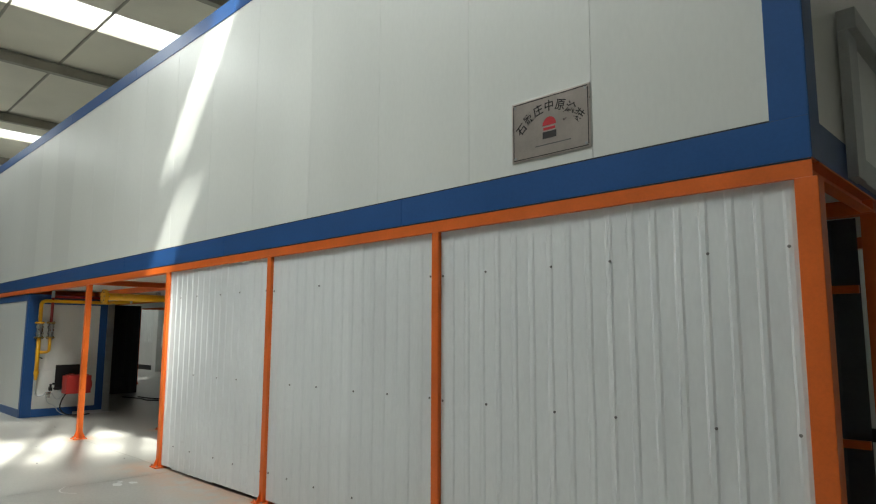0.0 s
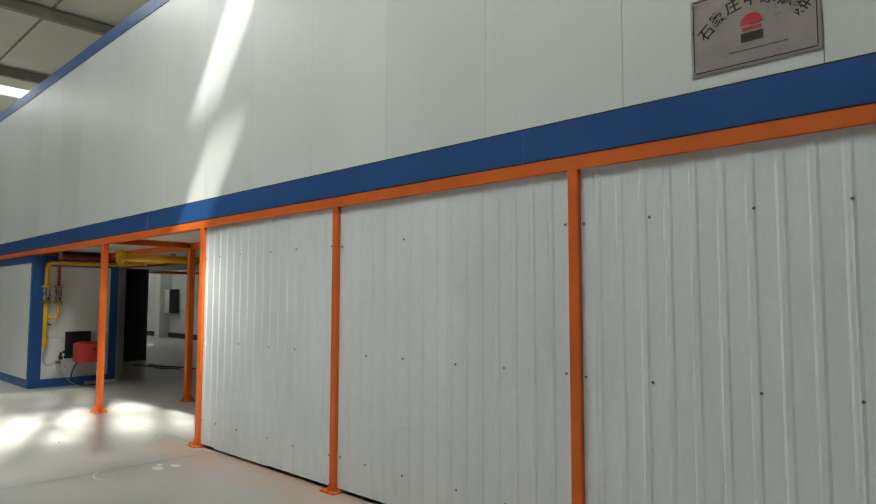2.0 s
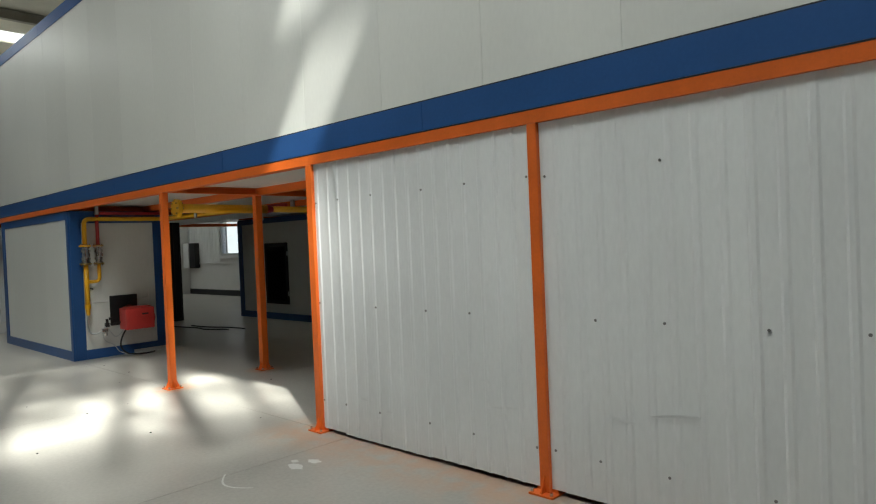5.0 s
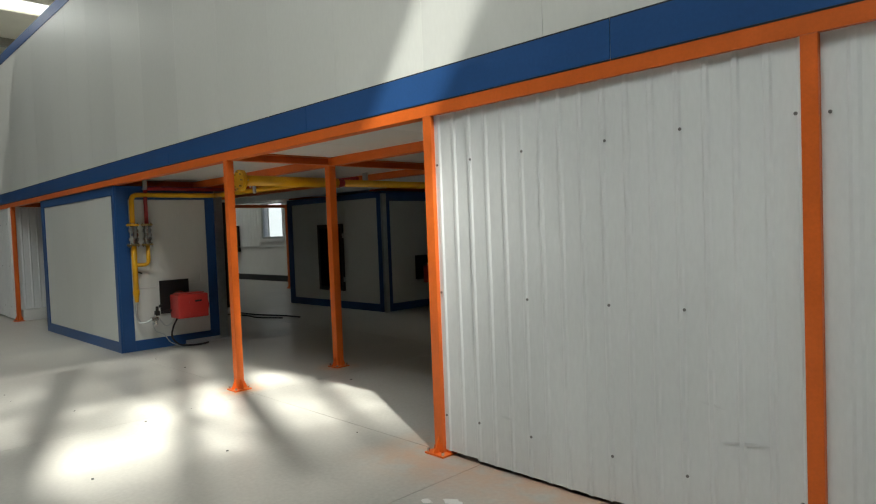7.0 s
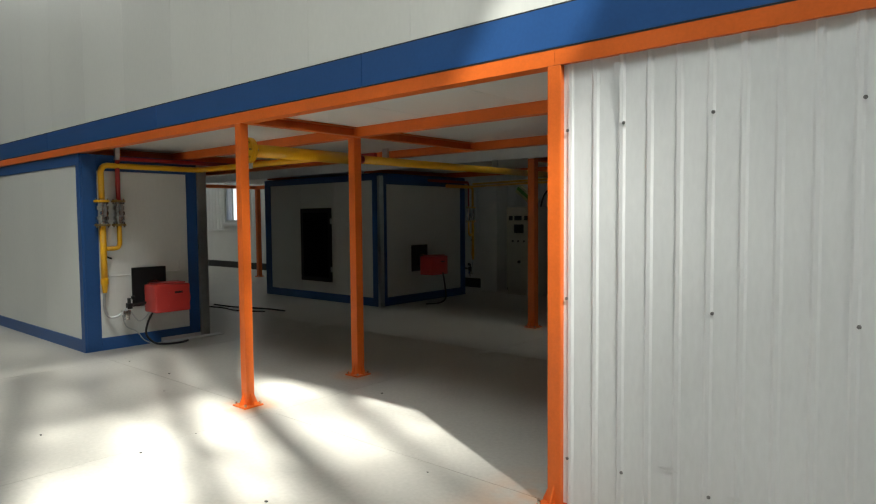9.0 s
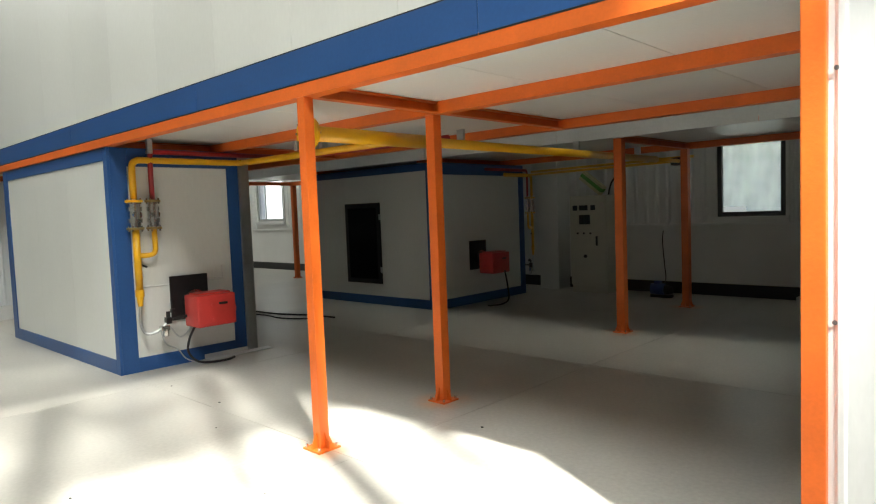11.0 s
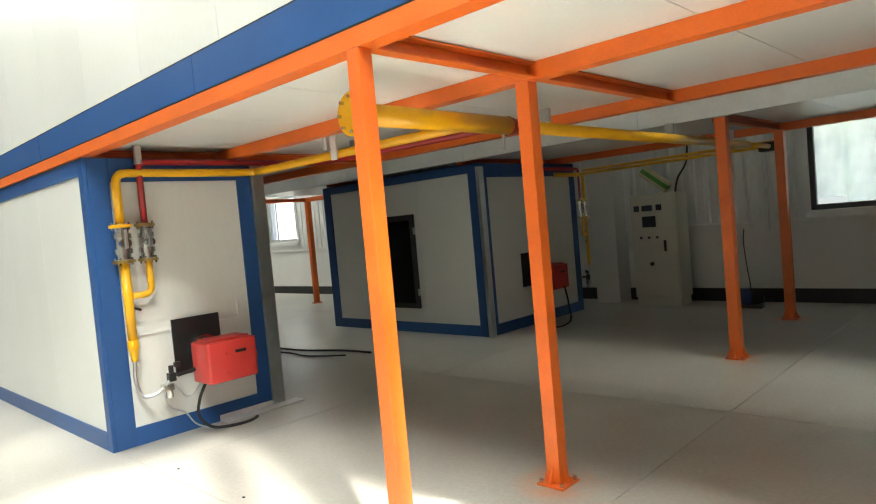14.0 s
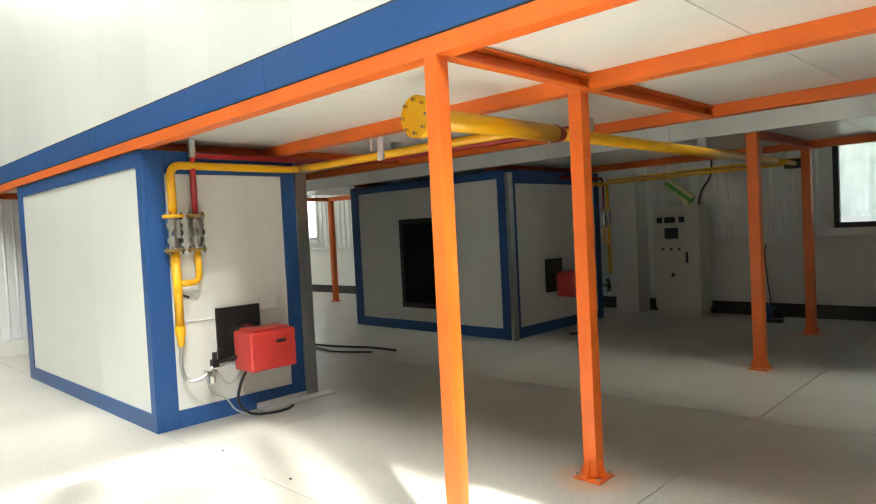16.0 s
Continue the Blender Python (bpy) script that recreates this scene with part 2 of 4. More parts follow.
def piece(name, me, parent, at, rz=0.0, scale=None):
    ob = new(name, me)
    ob.parent = parent
    ob.matrix_basis = pose(*at, 0, 0, rz)
    if scale:
        ob.scale = scale
    return ob


def thing(name, at, label, category, group="", kind=""):
    ob = new(name)
    ob.location = at
    ob.empty_display_size = 0.2
    return tagged(ob, label, category, group, kind)


def setting(name, bm, material, label="", category=""):
    return tagged(part(name, bm, material), label, category, "", "structure")


def world_part(name, bm, material, parent, label="", smooth=False):
    """A part given in the world's coordinates, under a thing that stands elsewhere."""
    bmesh.ops.translate(bm, verts=bm.verts, vec=-parent.location if parent.parent is None else -(parent.location + parent.parent.location))
    return part(name, bm, material, parent, label, smooth)


# ---- the hall ----
FLOOR_T = 0.2
floor = setting("floor", bbox(HALL_X0 - 0.3, HALL_X1 + 0.3, HALL_Y0 - 0.3, HALL_Y1 + 0.3, -FLOOR_T - 0.1, -0.012), SKIRT, "pale trowelled concrete factory floor with sawn joints", "floor")
ground = setting("ground", bbox(-400, 400, -400, 400, -0.6, -0.35), CONC, "pale ground outside the hall", "ground")


def wall_with_holes(name, axis, at, thick, a0, a1, z0, z1, holes, material, label):
    """A wall along x (axis 'x', at y) or along y, with rectangular holes (a, b, low, high), made of butted blocks."""
    bm = bmesh.new()
    cuts = sorted({a0, a1, *[h[0] for h in holes], *[h[1] for h in holes]})
    for a, b in zip(cuts, cuts[1:]):
        spans = [(z0, z1)]
        for h in holes:
            if h[0] <= a and b <= h[1]:
                spans = [(p, q) for lo, hi in spans for p, q in ((lo, min(hi, h[2])), (max(lo, h[3]), hi)) if q > p]
        for p, q in spans:
            if axis == "x":
                add_box(bm, a, b, at, at + thick, p, q)
            else:
                add_box(bm, at, at + thick, a, b, p, q)
    bmesh.ops.remove_doubles(bm, verts=bm.verts, dist=1e-4)
    return setting(name, bm, material, label, "wall")


WIN_N = [(-11.97, -10.95, 1.30, 2.62), (-25.82, -24.42, 1.44, 2.70)]
wall_with_holes("wall_north", "x", HALL_Y1, 0.25, HALL_X0, HALL_X1, 0, ROOF_Z, WIN_N, PLASTER, "white factory wall with dark skirting and ribbed upper cladding")
# unseen walls close the hall; their grey is kept low to cut bounce light
wall_with_holes("wall_south", "x", HALL_Y0 - 0.25, 0.25, HALL_X0, HALL_X1, 0, ROOF_Z, [], WALL_GREY, "plain unseen wall closing the hall, grey to cut bounce light")
wall_with_holes("wall_east", "y", HALL_X1, 0.25, HALL_Y0 - 0.25, HALL_Y1 + 0.25, 0, ROOF_Z, [], WALL_GREY, "plain unseen end wall, grey to cut bounce light")
wall_with_holes("wall_west", "y", HALL_X0 - 0.25, 0.25, HALL_Y0 - 0.25, HALL_Y1 + 0.25, 0, ROOF_Z, [], WALL_GREY, "plain unseen end wall, grey to cut bounce light")

# roof: sheets between the skylight bands, glazing sheets in them
bm = bmesh.new()
edges = [HALL_X1 + 0.25, EDGE_X1] + [e for band in SKYLIGHTS for e in band][1:] + [HALL_X0 - 0.25]
for a, b in zip(edges[0::2], edges[1::2]):
    add_box(bm, b, a, HALL_Y0 - 0.25, HALL_Y1 + 0.25, ROOF_Z, ROOF_Z + 0.12)
for (sa, sb), top in zip(SKYLIGHTS[1:], (SKY_Y1, FAR_Y1)):
    for y0, y1 in ((HALL_Y0 - 0.25, SKY_Y0), (top, HALL_Y1 + 0.25)):
        add_box(bm, sb, sa, y0, y1, ROOF_Z, ROOF_Z + 0.12)
sa, sb = SKYLIGHTS[0]
strips = [(sa, EDGE_X1, HALL_Y0 - 0.25, EDGE_Y0), (sa, EDGE_X1, NEAR_Y1, HALL_Y1 + 0.25), (sb, sa, HALL_Y0 - 0.25, NEAR_Y0), (sb, sa, SLOTS[0][3], SLOTS[1][2]), (sb, sa, SLOTS[1][3], GAP_Y0), (sb, sa, GAP_Y1, HALL_Y1 + 0.25)]
for x0, x1, y0, y1 in SLOTS:
    strips += [(sb, x0 - 1.2, y0, y1), (x1 + 1.0, sa, y0, y1)]
for x0, x1, y0, y1 in strips:
    add_box(bm, x0, x1, y0, y1, ROOF_Z, ROOF_Z + 0.12)
setting("ceiling", bm, CEILM, "beige profiled steel roof with skylight strips", "ceiling")


def glazing(name, clear):
    """Weathered fibreglass: part of the light goes straight through, the rest is scattered; soft clouds mottle the
    sunlight.
    """
    m = bpy.data.materials.new(name)
    m.use_nodes = True
    N, L = m.node_tree.nodes, m.node_tree.links
    N.remove(N["Principled BSDF"])
    tr, sc, mx = N.new("ShaderNodeBsdfTransparent"), N.new("ShaderNodeBsdfTranslucent"), N.new("ShaderNodeMixShader")
    nz, mr, tc = N.new("ShaderNodeTexNoise"), N.new("ShaderNodeMapRange"), N.new("ShaderNodeTexCoord")
    nz.inputs["Scale"].default_value, nz.inputs["Detail"].default_value = 0.9, 3
    sc.inputs["Color"].default_value = (0.7, 0.7, 0.66, 1)
    mr.inputs["From Min"].default_value, mr.inputs["From Max"].default_value = 0.35, 0.65
    mr.inputs["To Min"].default_value, mr.inputs["To Max"].default_value = clear * 0.7, min(1.0, clear * 1.25)
    L.new(tc.outputs["Object"], nz.inputs["Vector"])
    L.new(nz.outputs["Fac"], mr.inputs["Value"])
    L.new(mr.outputs[0], mx.inputs[0])
    L.new(sc.outputs[0], mx.inputs[1])
    L.new(tr.outputs[0], mx.inputs[2])
    L.new(mx.outputs[0], N["Material Output"].inputs["Surface"])
    return m


FRP = {c: glazing("fibreglass_%d" % c, c / 100) for c in (99, 80, 66, 50, 40, 33, 28, 24, 20, 16, 12, 11, 8)}
# unseen sheets; clearness stepped by hand to shape the sun patch and its fade
NEAR_SHEETS = [(-1.5, -1.8, 24), (-1.8, -2.1, 28), (-2.1, -2.4, 33), (-2.4, -2.7, 40), (-2.7, -3.0, 50), (-3.0, -3.4, 66), (-3.4, -4.3, 99), (-4.3, -5.3, 80), (-5.3, -6.4, 50), (-6.4, -7.6, 40), (-7.6, SKYLIGHTS[0][1], 16)]
sheets = [(a, b, NEAR_Y0, NEAR_Y1, c) for a, b, c in NEAR_SHEETS] + [(x1, x0, y0 + 0.004, y1, 99) for x0, x1, y0, y1 in SLOTS]
# dimmer sheets beside the slots, added for a halo round the streak
sheets += [s for x0, x1, y0, y1 in SLOTS for s in ((x0, x0 - 0.6, y0 + 0.004, y1, 20), (x0 - 0.6, x0 - 1.2, y0 + 0.004, y1, 11), (x1 + 0.5, x1, y0 + 0.004, y1, 20), (x1 + 1.0, x1 + 0.5, y0 + 0.004, y1, 11))]
# weak edge sheets, stepped so that the sun on the cladding fades out
sheets += [(a, b, EDGE_Y0, NEAR_Y1, c) for a, b, c in ((EDGE_X1, 0.5, 8), (0.5, -0.1, 12), (-0.1, -0.8, 16), (-0.8, -1.5, 20))]
# the added run over the gap
sheets += [(*SKYLIGHTS[0], GAP_Y0, GAP_Y1, 12)]
sheets += [(*SKYLIGHTS[1], SKY_Y0, SKY_Y1, 33), (*SKYLIGHTS[2], SKY_Y0, FAR_Y1, 33)]
for a, b, y0, y1, c in sheets:
    setting("skylight_sheet", bbox(b, a, y0, y1, ROOF_Z + 0.06, ROOF_Z + 0.064), FRP[c], "translucent fibreglass skylight sheet in the roof, some added unseen to shape sunlight", "skylight")

# unseen diagonal bars added under the first band to cast streaks on the floor
sa, sb = SKYLIGHTS[0]
for k, (y0, w) in enumerate(((-1.05, 0.30), (-0.05, 0.16), (0.75, 0.26), (1.35, 0.12))):
    br = setting("wind_brace", bbox(1.1, 6.7, -w / 2, w / 2, -0.03, 0.03), STEELP, "unseen dark diagonal bar under the roof, added to streak the sunlight", "brace")
    br.matrix_basis = pose(sa + 0.3, y0 - 1.5, ROOF_Z - 0.12, 0, 0, 180 - 19 - 3 * (k % 2))

# roof steel: rafters across, purlins along
steelwork = thing("roof_steelwork", (-17, 0, ROOF_Z), "dark grey painted roof rafters and purlins under the roof sheet", "roof structure", "", "structure")
for rx in (6.0, 1.5, -9.9, -14.0, -21.0, -27.0, -34.0, -40.0):
    bm = bmesh.new()
    add_box(bm, rx - 0.09, rx + 0.09, HALL_Y0, HALL_Y1, ROOF_Z - 0.34, ROOF_Z - 0.32)
    add_box(bm, rx - 0.005, rx + 0.005, HALL_Y0, HALL_Y1, ROOF_Z - 0.32, ROOF_Z - 0.05)
    add_box(bm, rx - 0.09, rx + 0.09, HALL_Y0, HALL_Y1, ROOF_Z - 0.05, ROOF_Z - 0.03)
    world_part("rafter", bm, STEELP, steelwork)
for py in np.arange(-9.8, 12.0, 1.9):
    world_part("purlin", bbox(HALL_X0, HALL_X1, py, py + 0.06, ROOF_Z - 0.03, ROOF_Z - 0.003), STEELP, steelwork)

# ribbed cladding of the north wall above the ledge
WALL_RIB = 0.20


def ribbed_sheet(x0, x1, z0, z1, y, depth, pitch, land=0.035, phase=0.0):
    """A profiled sheet in the plane y, facing -y: flat pans with narrow raised ribs."""
    n0 = math.floor((x0 - phase) / pitch) - 1
    n1 = math.ceil((x1 - phase) / pitch) + 1
    prof = [(x0, 0.0)]
    for k in range(n0, n1 + 1):
        c = phase + k * pitch
        for dx, dy in ((-land, 0.0), (-land * 0.45, -depth), (land * 0.45, -depth), (land, 0.0)):
            if x0 < c + dx < x1:
                prof.append((c + dx, dy))
    prof.append((x1, prof[-1][1]))
    bm = bmesh.new()
    rows = [[bm.verts.new((x, y + dy, z)) for x, dy in prof] for z in (z0, z1)]
    back = [[bm.verts.new((x, y + dy + 0.0015, z)) for x, dy in prof] for z in (z0, z1)]
    for i in range(len(prof) - 1):
        bm.faces.new((rows[0][i], rows[0][i + 1], rows[1][i + 1], rows[1][i]))
        bm.faces.new((back[0][i + 1], back[0][i], back[1][i], back[1][i + 1]))
        bm.faces.new((rows[1][i], rows[1][i + 1], back[1][i + 1], back[1][i]))
    return bm


wn_edges = [HALL_X1] + [v for w in WIN_N for v in (w[1] + 0.06, w[0] - 0.06)] + [HALL_X0]
for k, (b, a) in enumerate(zip(wn_edges[0::2], wn_edges[1::2])):
    setting("wall_cladding", ribbed_sheet(a, b, 1.22, 4.5, HALL_Y1 - 0.006, 0.02, WALL_RIB, 0.05), WALLP, "white ribbed steel cladding on the upper wall", "wall")
bm = bmesh.new()
add_box(bm, HALL_X0, HALL_X1, HALL_Y1 - 0.05, HALL_Y1 - 0.003, 1.165, 1.20, 0.004)
setting("trim", bm, WALLP, "white ledge trim on the wall", "trim")
setting("baseboard", bbox(HALL_X0, HALL_X1, HALL_Y1 - 0.03, HALL_Y1 - 0.003, 0.0, 0.20), SKIRT, "dark painted skirting along the wall", "baseboard")

GLASS = bpy.data.materials.new("window_glass")
GLASS.use_nodes = True
gb = GLASS.node_tree.nodes["Principled BSDF"]
gb.inputs["Transmission Weight"].default_value, gb.inputs["Roughness"].default_value, gb.inputs["IOR"].default_value = 1.0, 0.02, 1.1

FILM = bpy.data.materials.new("milky_film")
FILM.use_nodes = True
fnt = FILM.node_tree
f_tl, f_tr, f_mix, f_nz = (fnt.nodes.new(k) for k in ("ShaderNodeBsdfTranslucent", "ShaderNodeBsdfTransparent", "ShaderNodeMixShader", "ShaderNodeTexNoise"))
f_tl.inputs["Color"].default_value = (0.80, 0.84, 0.80, 1)
f_tr.inputs["Color"].default_value = (0.90, 0.93, 0.90, 1)
f_nz.inputs["Scale"].default_value = 2.2
fnt.links.new(f_nz.outputs[0], f_mix.inputs[0])
fnt.links.new(f_tr.outputs[0], f_mix.inputs[1])
fnt.links.new(f_tl.outputs[0], f_mix.inputs[2])
fnt.links.new(f_mix.outputs[0], fnt.nodes["Material Output"].inputs["Surface"])


def window_at(w, index):
    x0, x1, z0, z1 = w
    win = thing("window_%d" % index, ((x0 + x1) / 2, HALL_Y1, z0), "dark-framed aluminium sash window in the white wall", "window", "windows of the back wall", "structure")
    y = HALL_Y1 + 0.02
    bm = bmesh.new()
    for a, b, c, d in ((x0, x0 + 0.07, z0, z1), (x1 - 0.07, x1, z0, z1), (x0 + 0.07, x1 - 0.07, z0, z0 + 0.075), (x0 + 0.07, x1 - 0.07, z1 - 0.07, z1)):
        add_box(bm, a, b, y - 0.03, y + 0.05, c, d, 0.004)
    world_part("window_frame", bm, ALU if x1 > -13.0 else GREYP, win)
    if x1 < -13.0:
        world_part("mullion", bbox(x0 + 0.40, x0 + 0.45, y - 0.02, y + 0.007, z0 + 0.076, z1 - 0.071, 0.003), GREYP, win)
    p = world_part("pane", bbox(x0 + 0.06, x1 - 0.06, y + 0.008, y + 0.014, z0 + 0.06, z1 - 0.06), GLASS, win)
    p.visible_shadow = False
    if x1 > -13.0:
        xm = x0 + 0.42 * (x1 - x0)
        world_part("film", bbox(x0 + 0.075, xm + 0.05, y + 0.018, y + 0.0195, z0 + 0.16, z1 - 0.075), FILM, win, "milky protective film on the glass")
        world_part("film", bbox(xm, x1 - 0.075, y + 0.0215, y + 0.023, z0 + 0.085, z1 - 0.075), FILM, win, "milky protective film on the glass")
    world_part("window_sill", bbox(x0 - 0.06, x1 + 0.06, y - 0.10, y - 0.032, z0 - 0.10, z0 - 0.002, 0.006), WALLP, win)
    bm = bmesh.new()
    for a, b, c, d in ((x0 - 0.06, x0 - 0.004, z0, z1 + 0.05), (x1 + 0.004, x1 + 0.06, z0, z1 + 0.05)):
        add_box(bm, a, b, HALL_Y1 - 0.035, HALL_Y1 - 0.004, c, d, 0.003)
    world_part("window_casing", bm, WALLP, win)


for k, w in enumerate(WIN_N):
    window_at(w, k + 1)

# bright yard outside the windows of the back wall
yard = bpy.data.materials.new("bright_yard")
yard.use_nodes = True
ynt = yard.node_tree
yem = ynt.nodes.new("ShaderNodeEmission")
ynz = ynt.nodes.new("ShaderNodeTexNoise")
ynz.inputs["Scale"].default_value = 0.6
yrp = ynt.nodes.new("ShaderNodeMix")
yrp.data_type = "RGBA"
yrp.inputs["A"].default_value, yrp.inputs["B"].default_value = (0.55, 0.62, 0.64, 1), (1.0, 1.0, 0.97, 1)
ynt.links.new(ynz.outputs["Fac"], yrp.inputs["Factor"])
ynt.links.new(yrp.outputs["Result"], yem.inputs["Color"])
ygeo, ysep, yst = ynt.nodes.new("ShaderNodeNewGeometry"), ynt.nodes.new("ShaderNodeSeparateXYZ"), ynt.nodes.new("ShaderNodeMapRange")
ynt.links.new(ygeo.outputs["Position"], ysep.inputs[0])
ynt.links.new(ysep.outputs["X"], yst.inputs["Value"])
yst.inputs["From Min"].default_value, yst.inputs["From Max"].default_value = -34.0, -24.0
yst.inputs["To Min"].default_value, yst.inputs["To Max"].default_value = 0.5, 0.10
ynt.links.new(yst.outputs[0], yem.inputs["Strength"])
ynt.links.new(yem.outputs[0], ynt.nodes["Material Output"].inputs["Surface"])
setting("backdrop", bbox(-70, 40, 22.0, 22.1, -0.3, 9), yard, "bright hazy yard beyond the windows", "backdrop")

# pillars of the back wall
for px in (-14.98, -10.19, -21.77, -28.49):
    bm = bmesh.new()
    add_box(bm, px - 0.21, px + 0.21, HALL_Y1 - 0.42, HALL_Y1 - 0.40, 0, ROOF_Z, 0.003)
    add_box(bm, px - 0.21, px - 0.19, HALL_Y1 - 0.399, HALL_Y1 - 0.004, 0, ROOF_Z)
    add_box(bm, px + 0.19, px + 0.21, HALL_Y1 - 0.399, HALL_Y1 - 0.004, 0, ROOF_Z)
    setting("pillar", bm, PLASTER, "white boxed-in steel pillar at the wall", "pillar")

# ---- raised oven tunnel over the walkway ----
T1X1, T1X0, T1Y0, T1Y1, T1Z0, T1Z1 = -1.5, -44.0, 3.70, 7.28, 2.43, 5.42
COLS = [-1.53, -4.005, -6.30, -8.655, -11.605, -15.2, -18.9, -20.95, -23.3, -25.7, -28.1, -31.0, -34.0]


def oven(name, x0, x1, y0, y1, z0, z1, label, seam0, low=None):
    o = thing(name, ((x0 + x1) / 2, y0, z0), label, "oven", "raised ovens")
    world_part("core", bbox(x0 + 0.02, x1 - 0.02, y0 + 0.03, y1 - 0.03, z0 + 0.03, z1 - 0.01), WHITE, o)
    # panels one metre wide on both long faces and underneath
    me_f = mesh_of(bbox(-0.4990, 0.4990, 0.0, 0.028, 0.0, z1 - z0 - 0.36, 0.002), "panel", WHITE)
    me_u = mesh_of(bbox(-0.4975, 0.4975, 0.01, y1 - y0 - 0.02, 0.0, 0.028, 0.002), "soffit_panel", WHITE)
    x = seam0 - 0.5
    while x - 0.5 > x0:
        piece("panel", me_f, o, (x - o.location.x, 0.0, 0.19))
        piece("panel", me_f, o, (x - o.location.x, y1 - y0, 0.19), 180)
        piece("soffit_panel", me_u, o, (x - o.location.x, 0.0, 0.0))
        x -= 1.0
    piece("soffit_panel", me_u, o, (seam0 + 0.083 - o.location.x, 0, 0.0001), 0, (0.165, 1, 1))
    # blue edge flashing in three-metre lengths
    x = x1
    while x > x0:
        e = max(x0, x - 2.87)
        if y0 < 5:
            # lower strip paints the shadow line over the beam, upper one is sealant
            for za in (z0 - 0.0135, z0 + 0.2055):
                world_part("seal_strip", bbox(e + 0.004, x, y0 - 0.006, y0 - 0.001, za, za + (0.009 if za < z0 else 0.008)), RUBBER, o)
        for nm, za, zb in (("bottom_trim", z0 - 0.004, z0 + 0.205), ("top_trim", z1 - 0.19, z1)):
            bm = bbox(e + 0.004, x, y0 - 0.007, y0 - 0.001, za, zb, 0.0015)
            world_part(nm, bm, low if low and nm == "bottom_trim" else BLUE, o)
        world_part("back_trim", bbox(e + 0.004, x, y1 + 0.001, y1 + 0.007, z0, z0 + 0.2), STEEL, o)
        x -= 2.87
    bm = bbox(x1 - 0.175, x1, y0 - 0.0075, y0 - 0.0072 + 0.006, z0 + 0.206, z1 - 0.191)
    world_part("corner_trim", bm, BLUE, o)
    bm = bmesh.new()
    add_box(bm, x1 - 0.019, x1 + 0.004, y0 - 0.004, y0 + 0.16, z0 - 0.002, z1)
    add_box(bm, x1 - 0.019, x1 + 0.004, y0 + 0.161, y1, z0 - 0.002, z0 + 0.20)
    world_part("end_trim", bm, BLUE, o)
    world_part("end_panel", bbox(x1 - 0.019, x1 - 0.004, y0 + 0.161, y1, z0 + 0.201, z1), WHITE, o)
    return o


oven1 = oven("oven_tunnel", T1X0, T1X1, T1Y0, T1Y1, T1Z0, T1Z1, "white panelled oven tunnel with blue edge trim on an orange frame", -1.67)

# entry vestibule frame at the oven's end
vest = thing("entry_frame", (-1.49, 4.4, T1Z0), "pale grey steel entry frame at the end of the oven", "frame")
world_part("jamb", bbox(-1.494, -1.44, 4.36, 4.56, 2.44, 3.28, 0.004), GREYP, vest)
world_part("head", bbox(-1.494, -1.40, 4.36, 6.6, 3.282, 3.40, 0.004), GREYP, vest)
world_part("infill", bbox(-1.494, -1.47, 4.562, 6.6, 2.60, 3.28), WHITE, vest)
world_part("threshold", bbox(-1.494, -1.46, 4.562, 6.6, 2.45, 2.597, 0.003), GREYP, vest)

# second tunnel behind, with a lit gap between the two
T2Y0, T2Y1, T2Z0 = 8.30, 10.95, 2.43
oven2 = oven("oven_tunnel", -21.2, -3.0, T2Y0, T2Y1, T2Z0, T1Z1, "white panelled second oven tunnel standing behind the first", -3.17, STEEL)

pan = thing("edge_pan", (-12.0, T2Y0, 2.31), "bright galvanised sheet edge along the bottom of the second oven", "edge sheet")
x = -3.0
while x > -20.0:
    bm = bbox(x - 2.395, x, T2Y0 - 0.016, T2Y0 - 0.010, 2.355, 2.655, 0.001)
    add_box(bm, x - 2.395, x, T2Y0 - 0.0095, T2Y0 + 0.085, 2.355, 2.361)
    world_part("sheet", bm, ZINC, pan)
    x -= 2.4

# ---- orange support frames ----


def gusset(w, h):
    """A triangular stiffener plate in the plane x-z."""
    bm = bmesh.new()
    a = [bm.verts.new(p) for p in ((0, -0.004, 0), (w, -0.004, 0), (w, -0.004, 0.012), (0, -0.004, h))]
    b = [bm.verts.new((v.co.x, 0.004, v.co.z)) for v in a]
    bm.faces.new(a)
    bm.faces.new(b[::-1])
    for i in range(4):
        bm.faces.new((a[i], b[i], b[(i + 1) % 4], a[(i + 1) % 4]))
    return bm


ME_PLATE = mesh_of(bbox(-0.09, 0.09, -0.09, 0.09, 0.0, 0.014, 0.003), "base_plate", ORANGE)
ME_GUSSET = mesh_of(gusset(0.045, 0.11), "gusset", ORANGE)
ME_BOLT = mesh_of(cyl((0, 0, 0), (0, 0, 0.022), 0.011, 6), "anchor_bolt", IRON)
POSTS = {}


def post(frame_thing, x, y, h, w=0.105, d=0.105):
    key = (round(h, 3), w, d)
    if key not in POSTS:
        bm = bbox(-w / 2, w / 2, -d / 2, d / 2, 0.014, h, 0.006)
        POSTS[key] = mesh_of(bm, "post", ORANGE)
    p = piece("post", POSTS[key], frame_thing, (x - frame_thing.location.x, y - frame_thing.location.y, 0))
    piece("base_plate", ME_PLATE, p, (0, 0, 0))
    for k in range(4):
        a = radians(90 * k)
        piece("gusset", ME_GUSSET, p, (math.cos(a) * w / 2, math.sin(a) * d / 2, 0.014), 90 * k)
        b = radians(90 * k + 45)
        piece("anchor_bolt", ME_BOLT, p, (math.cos(b) * 0.10, math.sin(b) * 0.10, 0.014))
    return p


